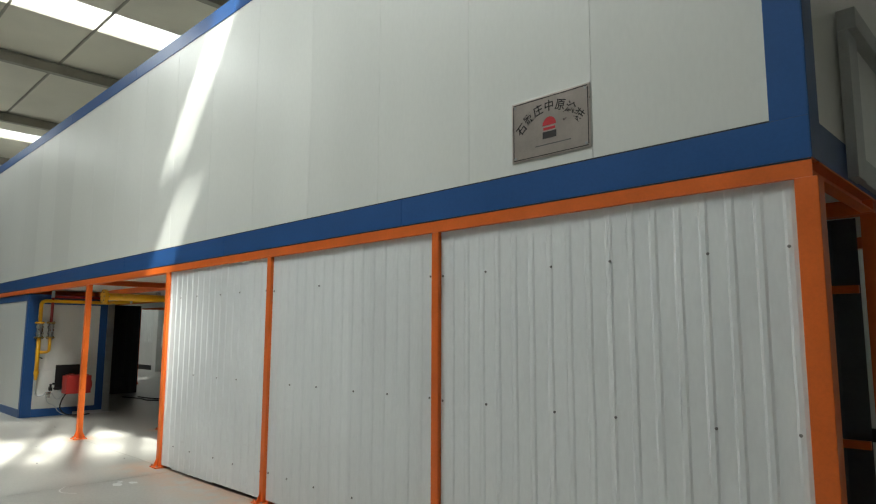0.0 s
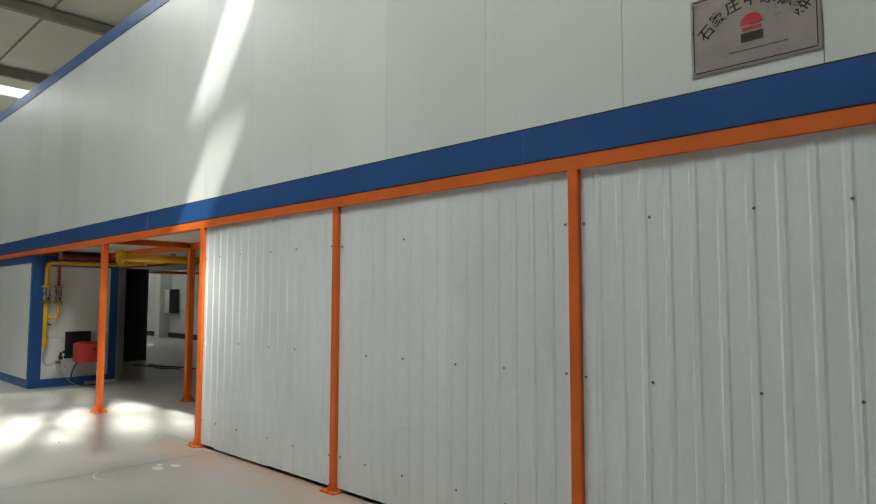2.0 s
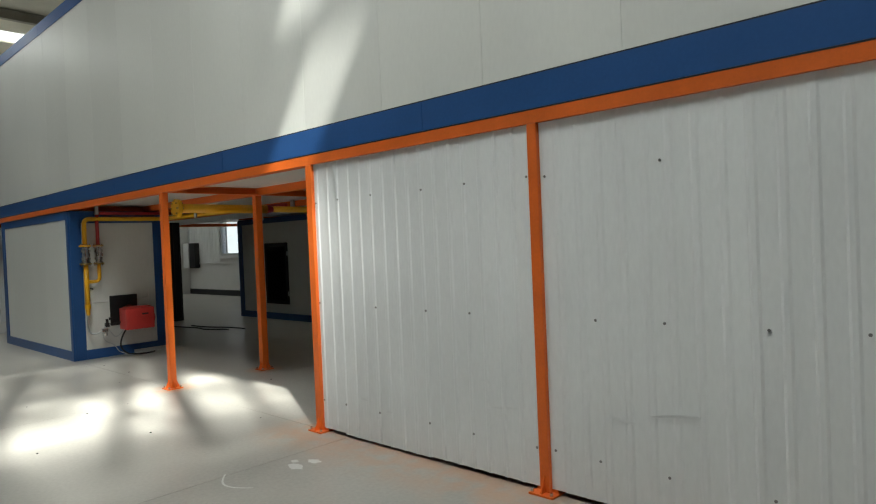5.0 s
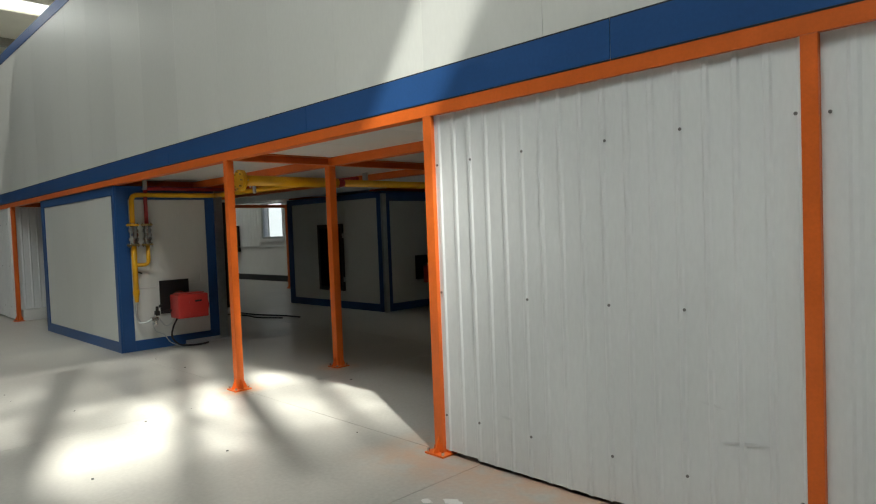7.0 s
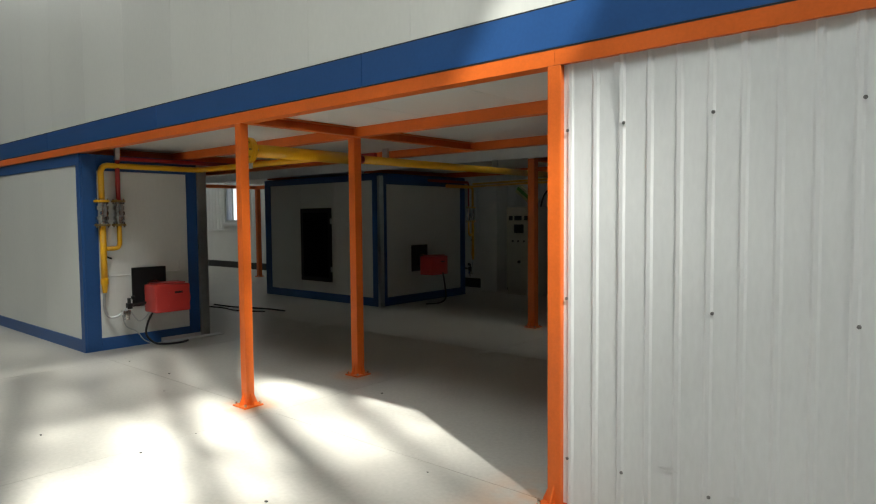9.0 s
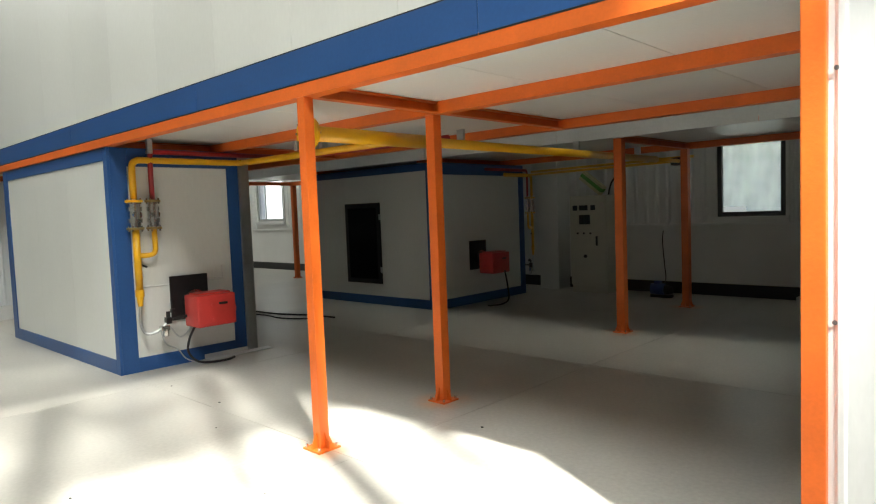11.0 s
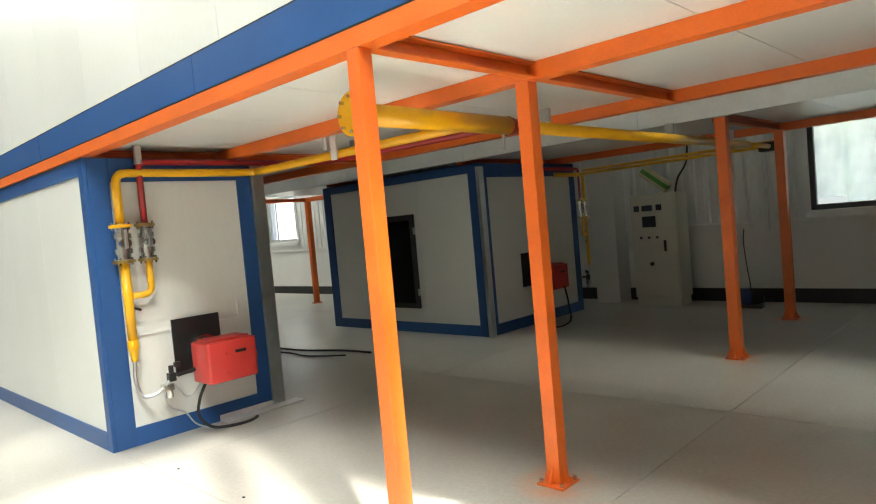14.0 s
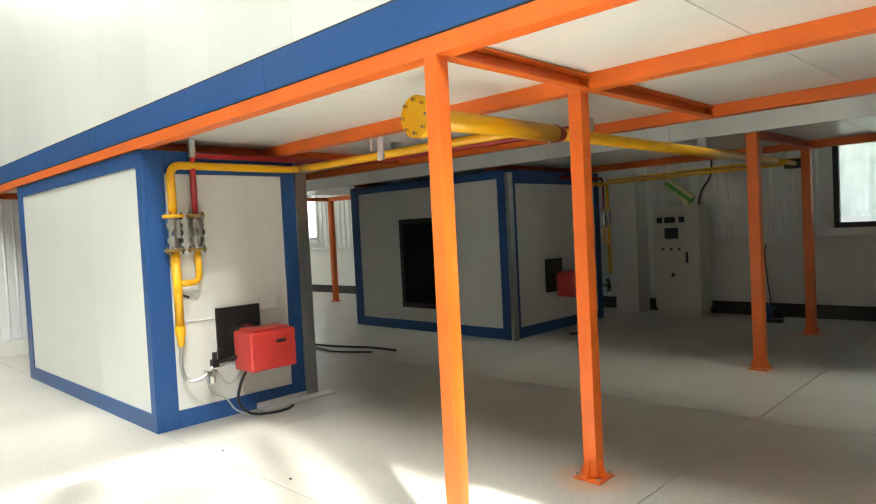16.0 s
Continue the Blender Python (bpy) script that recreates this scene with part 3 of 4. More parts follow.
def channel(along, p0, p1, c, z0, z1, w, t=0.009):
    """An open channel beam, one C-shaped profile swept along x or y, its web towards the low side."""
    prof = [(-w / 2, z0), (w / 2, z0), (w / 2, z0 + t), (-w / 2 + t, z0 + t), (-w / 2 + t, z1 - t), (w / 2, z1 - t), (w / 2, z1), (-w / 2, z1)]
    bm = bmesh.new()
    ends = [[bm.verts.new((p, c + u, z) if along == "x" else (c + u, p, z)) for u, z in prof] for p in (p0, p1)]
    for i in range(8):
        j = (i + 1) % 8
        bm.faces.new((ends[0][i], ends[0][j], ends[1][j], ends[1][i]))
    bm.faces.new(ends[0])
    bm.faces.new(ends[1][::-1])
    return bm


def channel_x(x0, x1, y, z0, z1, w=0.075):
    return channel("x", x0, x1, y, z0, z1, w)


def channel_y(y0, y1, x, z0, z1, w=0.07):
    return channel("y", y0, y1, x, z0, z1, w)


BZ0, BZ1 = 2.335, 2.428
ROWS1 = [3.745, 5.03, 6.86]
frame1 = thing("support_frame", (-11.6, 3.745, 0), "orange painted steel frame of posts and channel beams under the oven", "steel frame")
for ry in ROWS1:
    xs = [-1.5, -8.655, -14.7, -20.95, -28.1, -36.0]
    for a, b in zip(xs, xs[1:]):
        world_part("beam", channel_x(b + 0.002, a, ry, BZ0, BZ1, 0.10), ORANGE, frame1)
for cx in COLS:
    for ya, yb in zip(ROWS1, ROWS1[1:]):
        world_part("cross_beam", channel_y(ya + 0.052, yb - 0.052, cx, BZ0 + 0.004, BZ1 - 0.004), ORANGE, frame1)
FRONT_POSTS = [x for x in COLS if x not in (-15.2, -18.9)]
for cx in FRONT_POSTS:
    if cx == -1.53:
        post(frame1, cx, 3.745, BZ0)
    else:
        post(frame1, cx, 3.733, BZ0, 0.07 if cx > -7.0 else 0.08, 0.075)
for cx in (-1.53, -11.68, -20.95, -28.1):
    post(frame1, cx, 5.03, BZ0, 0.09, 0.09)
for cx in (-20.95, -28.1):
    post(frame1, cx, 6.86, BZ0)

frame2 = thing("support_frame", (-11.9, 8.45, 0), "orange painted steel frame under the second oven", "steel frame")
for ry in (8.47, 10.72):
    for a, b in zip([-3.0, -11.9], [-11.9, -22.0]):
        world_part("beam", channel_x(b + 0.002, a, ry, BZ0 if ry > 9 else BZ0 + 0.04, BZ1, 0.10), ORANGE, frame2)
for cx in (-4.0, -8.2, -11.9, -15.3, -18.2, -21.9):
    world_part("cross_beam", channel_y(8.522, 10.668, cx, BZ0 + 0.004, BZ1 - 0.004), ORANGE, frame2)
for cx in (-4.0, -11.9, -21.9):
    post(frame2, cx + (0.08 if cx == -11.9 else 0), 8.45, BZ0 + 0.04)
    post(frame2, cx - (0.04 if cx == -11.9 else 0), 10.72, BZ0)

# ---- profiled cladding sheets between the posts ----
ME_SCREW = mesh_of(add_cyl(cyl((0, 0, 0), (0, -0.003, 0), 0.0085, 10), (0, -0.003, 0), (0, -0.008, 0), 0.005, 6), "screw", SCREW)
RIB = 0.14
SHEET_Y = 3.728


def cladding(x0, x1, splits, phase, screws, z0=0.035, z1=2.335, depth=0.008):
    c = thing("wall_cladding_bay", ((x0 + x1) / 2, SHEET_Y, 0), "pale grey profiled steel sheets screwed between orange posts", "cladding", "cladding bays")
    cuts = [x0] + splits + [x1]
    for k, (a, b) in enumerate(zip(cuts, cuts[1:])):
        off = 0.0035 * k
        bm = ribbed_sheet(a, b + (0.03 if k < len(cuts) - 2 else 0), z0 - 0.01 * (k % 2), z1 + (0.014 * k), SHEET_Y - off, depth, RIB, 0.020 if depth > 0.006 else 0.026, phase)
        sh = world_part("sheet", bm, SHEET, c)
        for sx in screws:
            if a <= sx < b:
                for sz in (2.005, 1.125, 0.28):
                    if (sx * 7.3 + sz * 3.1) % 1.0 > 0.10:
                        piece("screw", ME_SCREW, sh, (sx - c.location.x + 0.004 * math.sin(sx * 31 + sz * 17), -off - depth - 0.0005, sz + 0.008 * math.sin(sx * 13 + sz * 5)))
    return c


bay3 = cladding(-8.615, -6.336, [-8.315, -7.345], -8.575, [-8.59, -8.28, -7.86, -7.30, -6.88, -6.36])
cladding(-6.264, -4.041, [-5.05], -6.28, [-6.225, -5.91, -5.49, -4.96, -4.54, -4.075], depth=0.0045)
cladding(-3.969, -1.59, [-2.60], -4.00, [-3.945, -3.54, -3.00, -2.585, -2.02, -1.63], depth=0.0045)
# the lap of that bay's narrow sheet has sprung open at the top
bm = bmesh.new()
lip = []
for k in range(9):
    z, gape = 2.30 - 0.036 * k, 0.016 * (1 - k / 8) ** 1.5
    lip.append([bm.verts.new((-8.318 - 0.012 * (1 - k / 8), SHEET_Y - 0.006 - gape, z)), bm.verts.new((-8.285, SHEET_Y - 0.006, z))])
for a, b in zip(lip, lip[1:]):
    bm.faces.new((a[0], a[1], b[1], b[0]))
bmesh.ops.solidify(bm, geom=bm.faces[:], thickness=0.0012)
world_part("sprung_lap", bm, SHEET, bay3, "lifted edge of the sheet lap")
for a, b in ((-23.25, -21.0), (-25.65, -23.35), (-28.05, -25.75)):
    cladding(a, b, [(a + b) / 2], a + 0.1, [a + 0.05, a + 0.6, a + 1.2, a + 1.8, b - 0.05])

# shallow dents and scuffs low on the sheets
for sx, sz, w, a in ((-8.05, 0.36, 0.10, 4), (-6.60, 0.50, 0.22, -6), (-6.75, 0.66, 0.12, 8), (-5.45, 0.62, 0.30, -8), (-5.75, 0.55, 0.16, 10), (-7.75, 0.30, 0.08, -4)):
    bm = bmesh.new()
    n = 10
    top = [bm.verts.new((-w / 2 + w * k / n, -0.0006 - 0.003 * math.sin(math.pi * k / n), 0.010 * math.sin(math.pi * k / n))) for k in range(n + 1)]
    low = [bm.verts.new((v.co.x, -0.0004, v.co.z - 0.016 * math.sin(math.pi * (k + 0.5) / (n + 1)) - 0.002)) for k, v in enumerate(top)]
    for k in range(n):
        bm.faces.new((top[k], top[k + 1], low[k + 1], low[k]))
    dent = tagged(part("sheet_crease", bm, SHEET), "small dented crease in the profiled steel sheet", "dent")
    dent.matrix_basis = pose(sx, SHEET_Y - 0.0115, sz, 0, a, 0)

# sheet wall across under the oven past the burner chamber, facing the opening
ret = thing("return_cladding", (-20.97, 4.5, 0), "pale profiled steel sheet closing the bay beside the post", "cladding")
bm = ribbed_sheet(-3.15, 0.05, 0.235, 2.33, 0.0, 0.014, RIB, 0.02)
bmesh.ops.rotate(bm, verts=bm.verts, cent=(0, 0, 0), matrix=Matrix.Rotation(radians(90), 3, "Z"))
bmesh.ops.translate(bm, verts=bm.verts, vec=(0, 2.36 - 0.05, 0))
part("sheet", bm, SHEET, ret)

setting("plinth", bbox(-21.05, -20.86, 3.80, 6.95, 0.0, 0.232, 0.01), PLASTER, "low white plastered plinth under the profiled sheet", "plinth")

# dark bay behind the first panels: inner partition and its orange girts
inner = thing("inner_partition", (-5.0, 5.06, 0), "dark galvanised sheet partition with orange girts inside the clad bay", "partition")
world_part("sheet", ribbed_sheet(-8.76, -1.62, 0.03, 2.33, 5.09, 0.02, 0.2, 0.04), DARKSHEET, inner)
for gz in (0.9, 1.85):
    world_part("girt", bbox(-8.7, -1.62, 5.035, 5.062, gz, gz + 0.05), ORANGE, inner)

# dark partition behind the first burner chamber
dark_wall = thing("dark_partition", (-19.0, 6.2, 0), "black sheet metal partition behind the burner chamber", "partition")
bm = ribbed_sheet(-1.05, 1.15, 0.02, 2.33, 0.0, 0.015, 0.20, 0.03)
bmesh.ops.rotate(bm, verts=bm.verts, cent=(0, 0, 0), matrix=Matrix.Rotation(radians(90), 3, "Z"))
part("sheet", bm, BLACK, dark_wall)
part("floor_rail", bbox(-0.03, 0.03, -1.05, 1.15, 0.0, 0.045, 0.003), BLACK, dark_wall)
part("edge_trim", bbox(-0.02, 0.03, 1.152, 1.18, 0.0, 2.33, 0.003), BLACK, dark_wall)

# unseen partition added behind the clad bays to keep light from under the ovens
setting("wall_partition", add_box(bbox(-8.83, -8.77, 5.12, HALL_Y1 - 0.06, 0.0, 2.33), -8.46, -8.40, 3.80, 5.03, 0.0, 2.33), DARKSHEET, "unseen dark partition added under the ovens to block light from the east", "wall")

# ---- burner chambers ----


def chamber(x0, x1, y0, y1, z1, label, w=0.19, wf=0.10, wt=0.13):
    c = thing("burner_chamber", ((x0 + x1) / 2, y0, 0), label, "burner chamber", "burner chambers")
    world_part("body", bbox(x0 + 0.03, x1 - 0.03, y0 + 0.03, y1 - 0.03, 0.02, z1 - 0.01), WHITE, c)
    # front face: white panels inside a blue frame
    n = max(1, round((x1 - x0 - w - wf) / 1.1))
    step = (x1 - x0 - w - wf) / n
    for k in range(n):
        world_part("front_panel", bbox(x0 + w + k * step + 0.001, x0 + w + (k + 1) * step - 0.001, y0 + 0.012, y0 + 0.029, 0.15, z1 - wt, 0.001), WHITE, c)
    world_part("side_panel", bbox(x1 - 0.029, x1 - 0.012, y0 + w, y1 - w * 0.75, 0.15, z1 - w, 0.001), WHITE, c)
    for nm, a, b, lo, hi in (("corner_trim", x1 - wf, x1, 0.0, z1), ("corner_trim", x0, x0 + w, 0.0, z1), ("bottom_trim", x0 + w + 0.001, x1 - wf - 0.001, 0.0, 0.149), ("top_trim", x0 + w + 0.001, x1 - wf - 0.001, z1 - wt + 0.001, z1)):
        world_part(nm, bbox(a, b, y0, y0 + 0.028, lo, hi, 0.003), BLUE, c)
    for nm, a, b, lo, hi in (("corner_trim", y0 + 0.029, y0 + w, 0.0, z1), ("corner_trim", y1 - w * 0.75, y1, 0.0, z1), ("bottom_trim", y0 + w + 0.001, y1 - w * 0.75 - 0.001, 0.0, 0.149), ("top_trim", y0 + w + 0.001, y1 - w * 0.75 - 0.001, z1 - w + 0.001, z1)):
        world_part(nm, bbox(x1 - 0.028, x1, a, b, lo, hi, 0.003), BLUE, c)
    for nm, a, b, lo, hi in (("rear_trim", y0 + 0.03, y1, 0.0, 0.15), ("rear_trim", y0 + 0.03, y1, z1 - w, z1)):
        world_part(nm, bbox(x0, x0 + 0.028, a, b, lo, hi), BLUE, c)
    return c


CH1 = (-18.72, -14.95, 3.715, 5.16)
ch1 = chamber(*CH1, 2.33, "white panelled burner chamber with blue steel edges under the oven")
bm = bmesh.new()
add_box(bm, -14.99, -14.93, 5.162, 5.29, 0.0, 2.30, 0.004)
world_part("flashing", bm, STEEL, ch1, "dull galvanised corner flashing")
bm = bmesh.new()
add_box(bm, -14.944, -14.80, 4.62, 5.42, 0.004, 0.012, 0.002)
add_box(bm, -14.944, -14.936, 4.62, 5.29, 0.012, 0.055, 0.002)
world_part("foot_strip", bm, ZINC, ch1, "pale galvanised angle strip along the floor")
CH2 = (-18.4, -15.02, 8.56, 10.95)
ch2 = chamber(*CH2, 2.33, "white panelled second burner chamber with blue edges and a black hatch", 0.19, 0.17, 0.12)
world_part("flashing", bbox(-15.018, -14.96, 8.52, 8.62, 0.0, 2.28, 0.004), STEEL, ch2, "galvanised corner flashing")
hatch = world_part("hatch", bbox(-17.19, -16.28, 8.535, 8.559, 0.36, 1.745, 0.004), BLACK, ch2, "glossy black inspection hatch")
world_part("pane", bbox(-17.10, -16.37, 8.528, 8.534, 0.44, 1.66), DARKG, hatch)
world_part("hinge", bbox(-16.29, -16.265, 8.522, 8.545, 1.45, 1.55, 0.002), STEEL, hatch)
world_part("hinge", bbox(-16.29, -16.265, 8.522, 8.545, 0.55, 0.65, 0.002), STEEL, hatch)


def burner(x, y, z, label, k=1.0):
    """A gas burner on a black flange plate, sticking out in +x."""
    b = thing("gas_burner", (x, y, z), label, "gas burner", "gas burners")
    part("flange_plate", bbox(0.002, 0.014, -0.06 * k, 0.37 * k, 0.12, 0.60, 0.002), BLACK, b)
    part("blast_tube", cyl((0.014, 0.20 * k, 0.30), (0.20, 0.20 * k, 0.30), 0.11, 20), BLACK, b)
    part("mounting_ring", cyl((0.014, 0.20 * k, 0.30), (0.05, 0.20 * k, 0.30), 0.135, 24), IRON, b, "bright steel mounting ring")
    bm = bmesh.new()
    add_box(bm, 0.13, 0.43, 0.03 * k, 0.47 * k, 0.06, 0.40, 0.02)
    part("housing", bm, BURNER, b, "red moulded burner housing", True)
    part("cover", bbox(0.17, 0.39, 0.07, 0.43 * k, 0.401, 0.418, 0.008), BURNER, b)
    part("badge", bbox(0.431, 0.434, 0.27, 0.37, 0.285, 0.31), BLACK, b)
    for by, bz in ((0.20, 0.288), (0.20, 0.13)):
        part("knob", cyl((0.430, by, bz), (0.438, by, bz), 0.016, 12), BURNER, b)
    part("fan_cowl", cyl((0.28, 0.47 * k, 0.22), (0.28, 0.50 * k, 0.22), 0.12, 24, 0.10), BURNER, b)
    return b


bn1 = burner(-14.945, 4.33, 0.37, "red gas burner on a black plate on the chamber wall")
bn2 = burner(-15.015, 9.42, 0.45, "red gas burner on the wall of the rear chamber")

# ---- gas train on the first chamber ----


def flange_pair(name, x, y, z, parent, r, material, bolts=4):
    f = part(name, cyl((x, y, z - 0.012), (x, y, z + 0.012), r, 20), material, parent)
    for k in range(bolts):
        a = 2 * math.pi * (k + 0.5) / bolts
        bx, by = x + math.cos(a) * r * 0.78, y + math.sin(a) * r * 0.78
        part("bolt", cyl((bx, by, z - 0.03), (bx, by, z + 0.03), 0.009, 6), IRON, f)
    return f


def gas_train(x, y, label, k=1):
    g = thing("gas_train", (x, y, 0), label, "gas pipework", "gas trains")
    X = 0.09
    yy = 0.0
    part("gas_pipe", add_tube(bmesh.new(), rounded([(X, yy, 0.86), (X, yy, 1.49)], 0.05), 0.036, 16), YELLOW, g, "yellow painted gas pipe", True)
    part("gas_pipe", add_tube(bmesh.new(), rounded([(X, yy, 1.80), (X, yy, 2.20), (X, 1.16 * k, 2.20), (X + 0.06, 1.22 * k, 2.20)], 0.09), 0.034, 16), YELLOW, g, "yellow painted gas pipe with an elbow", True)
    for z in (1.78, 1.50):
        flange_pair("flange", X, yy, z, g, 0.085, YELLOW if z > 1.6 or k < 0 else BRASS)
        flange_pair("flange", X, yy + 0.19 * k, z, g, 0.078, BRASS)
    for vy, r in ((yy, 0.058), (yy + 0.19 * k, 0.050)):
        bm = cyl((X, vy, 1.515), (X, vy, 1.765), r, 16)
        add_cyl(bm, (X - 0.06, vy, 1.64), (X + 0.085, vy, 1.64), r * 0.72, 14)
        add_cyl(bm, (X, vy, 1.56), (X, vy, 1.60), r * 1.25, 16)
        add_cyl(bm, (X, vy, 1.68), (X, vy, 1.72), r * 1.25, 16)
        v = part("valve", bm, IRON, g, "bright cast steel shut-off valve")
        part("lever", bbox(X + 0.086, X + 0.10, vy - 0.012, vy + 0.012, 1.60, 1.75, 0.003), STEEL, v)
    part("bypass_pipe", add_tube(bmesh.new(), rounded([(X, yy + 0.19 * k, 1.49), (X, yy + 0.19 * k, 1.22), (X, yy + 0.03 * k, 1.22)], 0.07), 0.027, 14), YELLOW, g, "yellow painted branch pipe", True)
    part("coupling", cyl((X, yy, 0.80), (X, yy, 0.87), 0.043, 14), YELLOW, g)
    part("reducer", cyl((X, yy, 0.70), (X, yy, 0.80), 0.024, 14, 0.036), YELLOW, g)
    part("red_riser", add_tube(bmesh.new(), rounded([(X, yy + 0.19 * k, 1.79), (X, yy + 0.19 * k, 2.29), (X - 0.02, 1.9 * k, 2.29)], 0.06), 0.026, 14), REDP, g, "dark red painted vent pipe", True)
    part("pressure_tap", cyl((X, yy + 0.02, 1.13), (X, yy + 0.09 * k, 1.10), 0.011, 8), BLACK, g)
    hose = sagging([(X, yy, 0.71), (X - 0.005, yy - 0.01, 0.55), (X + 0.03, yy + 0.02 * k, 0.42), (X + 0.07, yy + 0.12 * k, 0.42), (X + 0.09, yy + 0.22 * k, 0.50)], 60)
    bm = bmesh.new()
    add_tube(bm, hose, 0.014, 10)
    for i in range(2, len(hose) - 2, 2):
        d = (hose[i + 1] - hose[i]).normalized() * 0.004
        add_cyl(bm, hose[i] - d, hose[i] + d, 0.0175, 10)
    part("flexible_hose", bm, STEEL, g, "corrugated stainless gas hose")
    bm = bbox(X + 0.05, X + 0.11, yy + 0.21 * k, yy + 0.27 * k, 0.49, 0.56, 0.008)
    add_cyl(bm, (X + 0.085, yy + 0.24 * k, 0.56), (X + 0.085, yy + 0.24 * k, 0.62), 0.020, 12)
    add_box(bm, X + 0.065, X + 0.105, yy + 0.27 * k, yy + 0.32 * k, 0.60, 0.64, 0.006)
    add_cyl(bm, (X + 0.085, yy + 0.29 * k, 0.53), (X + 0.085, yy + 0.48 * k, 0.55), 0.016, 10)
    part("solenoid_valve", bm, BLACK, g, "black solenoid gas valve")
    bm = bbox(X + 0.03, X + 0.10, yy + 0.16 * k, yy + 0.25 * k, 0.42, 0.475, 0.006)
    add_cyl(bm, (X + 0.06, yy + 0.22 * k, 0.36), (X + 0.06, yy + 0.22 * k, 0.43), 0.03, 12)
    part("filter", bm, IRON, g)
    return g


gas_train(-14.95, 3.92, "yellow and red gas pipes with bright flanged valves on the chamber")
gt2 = gas_train(-15.02, 10.98, "gas pipes with flanged valves beside the rear chamber", -1)
gt2.matrix_basis = pose(-15.05, 11.16, 0, 0, 0, 0) @ Matrix.Diagonal((0.7, 0.7, 0.98, 1))


def cable(name, pts, r, label, material=RUBBER, n=60):
    c = part(name, add_tube(bmesh.new(), sagging(pts, n), r, 8), material, None, "", True)
    return tagged(c, label, "cable")


cable("burner_cable", [(-14.72, 4.42, 0.43), (-14.74, 4.36, 0.30), (-14.74, 4.34, 0.16), (-14.70, 4.42, 0.05), (-14.68, 4.58, 0.016), (-14.66, 4.75, 0.014), (-14.72, 4.86, 0.014)], 0.013, "black burner cable hanging to the floor")
cable("burner_cable", [(-14.84, 4.10, 0.45), (-14.83, 4.14, 0.28), (-14.82, 4.26, 0.20), (-14.78, 4.34, 0.08), (-14.70, 4.50, 0.012), (-14.70, 4.66, 0.011)], 0.007, "thin grey signal cable hanging beside the burner", STEEL)
cable("burner_cable", [(-14.83, 4.20, 0.45), (-14.81, 4.28, 0.33), (-14.80, 4.36, 0.36), (-14.77, 4.42, 0.46)], 0.008, "thin grey signal cable looped under the burner", STEEL)
cable("conduit", [(-14.953, 3.96, 0.89), (-14.953, 4.2, 0.885), (-14.953, 4.6, 0.90), (-14.953, 4.88, 0.90), (-14.953, 4.90, 0.94), (-14.953, 4.90, 1.04)], 0.008, "thin white conduit across the chamber panel", WHITEP)
cable("burner_cable", [(-14.55, 9.7, 0.55), (-14.5, 9.7, 0.3), (-14.46, 9.66, 0.08), (-14.5, 9.5, 0.012), (-14.6, 9.3, 0.012)], 0.013, "black burner cable hanging to the floor")
cable("floor_hose", [(-17.6, 6.9, 0.016), (-17.0, 6.95, 0.016), (-16.4, 7.15, 0.016), (-15.9, 7.2, 0.016)], 0.014, "dark hose lying on the concrete floor")
cable("floor_hose", [(-17.8, 6.6, 0.016), (-17.1, 6.75, 0.016), (-16.6, 6.72, 0.016), (-16.1, 6.95, 0.016)], 0.012, "dark hose lying on the concrete floor")

# ---- overhead pipes under the oven ----
main = thing("gas_main", (-12.15, 4.1, 2.2), "yellow gas main with a blind flange, hung under the oven", "gas pipe")
world_part("pipe", cyl((-12.15, 4.16, 2.19), (-12.15, 5.46, 2.19), 0.060, 24), YELLOW, main, "", True)
world_part("pipe", cyl((-12.15, 5.56, 2.19), (-12.15, 10.2, 2.19), 0.045, 20), YELLOW, main, "", True)
world_part("reducer", cyl((-12.15, 5.461, 2.19), (-12.15, 5.559, 2.19), 0.064, 20, 0.045), REDP, main)
fl = world_part("blind_flange", cyl((-12.15, 4.12, 2.19), (-12.15, 4.145, 2.19), 0.118, 28), YELLOW, main)
fl2 = world_part("flange", cyl((-12.15, 4.148, 2.19), (-12.15, 4.172, 2.19), 0.118, 28), YELLOW, main)
for k in range(8):
    a = 2 * math.pi * k / 8
    px, pz = -12.15 + 0.092 * math.cos(a), 2.19 + 0.092 * math.sin(a)
    bm = cyl((px, 4.10, pz), (px, 4.19, pz), 0.010, 6)
    bmesh.ops.translate(bm, verts=bm.verts, vec=-main.location)
    part("bolt", bm, IRON, fl)
world_part("drain_cock", cyl((-12.15, 5.40, 2.03), (-12.15, 5.40, 2.13), 0.010, 8), STEEL, main)
for hy in (5.9, 8.0, 9.6):
    world_part("hanger", bbox(-12.19, -12.11, hy, hy + 0.03, 2.235, 2.334), STEEL, main)
branch = thing("gas_branch_pipe", (-13.5, 5.1, 2.2), "thin yellow branch gas pipe running from the main to the burner", "gas pipe")
world_part("pipe", add_tube(bmesh.new(), rounded([(-14.80, 5.14, 2.20), (-14.5, 5.16, 2.20), (-12.22, 5.16, 2.195)], 0.08), 0.034, 14), YELLOW, branch, "", True)
world_part("hanger", bbox(-13.63, -13.56, 5.105, 5.12, 2.15, 2.428), ZINC, branch)
world_part("hanger", bbox(-13.72, -13.69, 5.105, 5.12, 2.24, 2.428), ZINC, branch)
vent = thing("red_vent_pipe", (-13.4, 5.75, 2.29), "dark red pipe running level under the oven", "pipe")
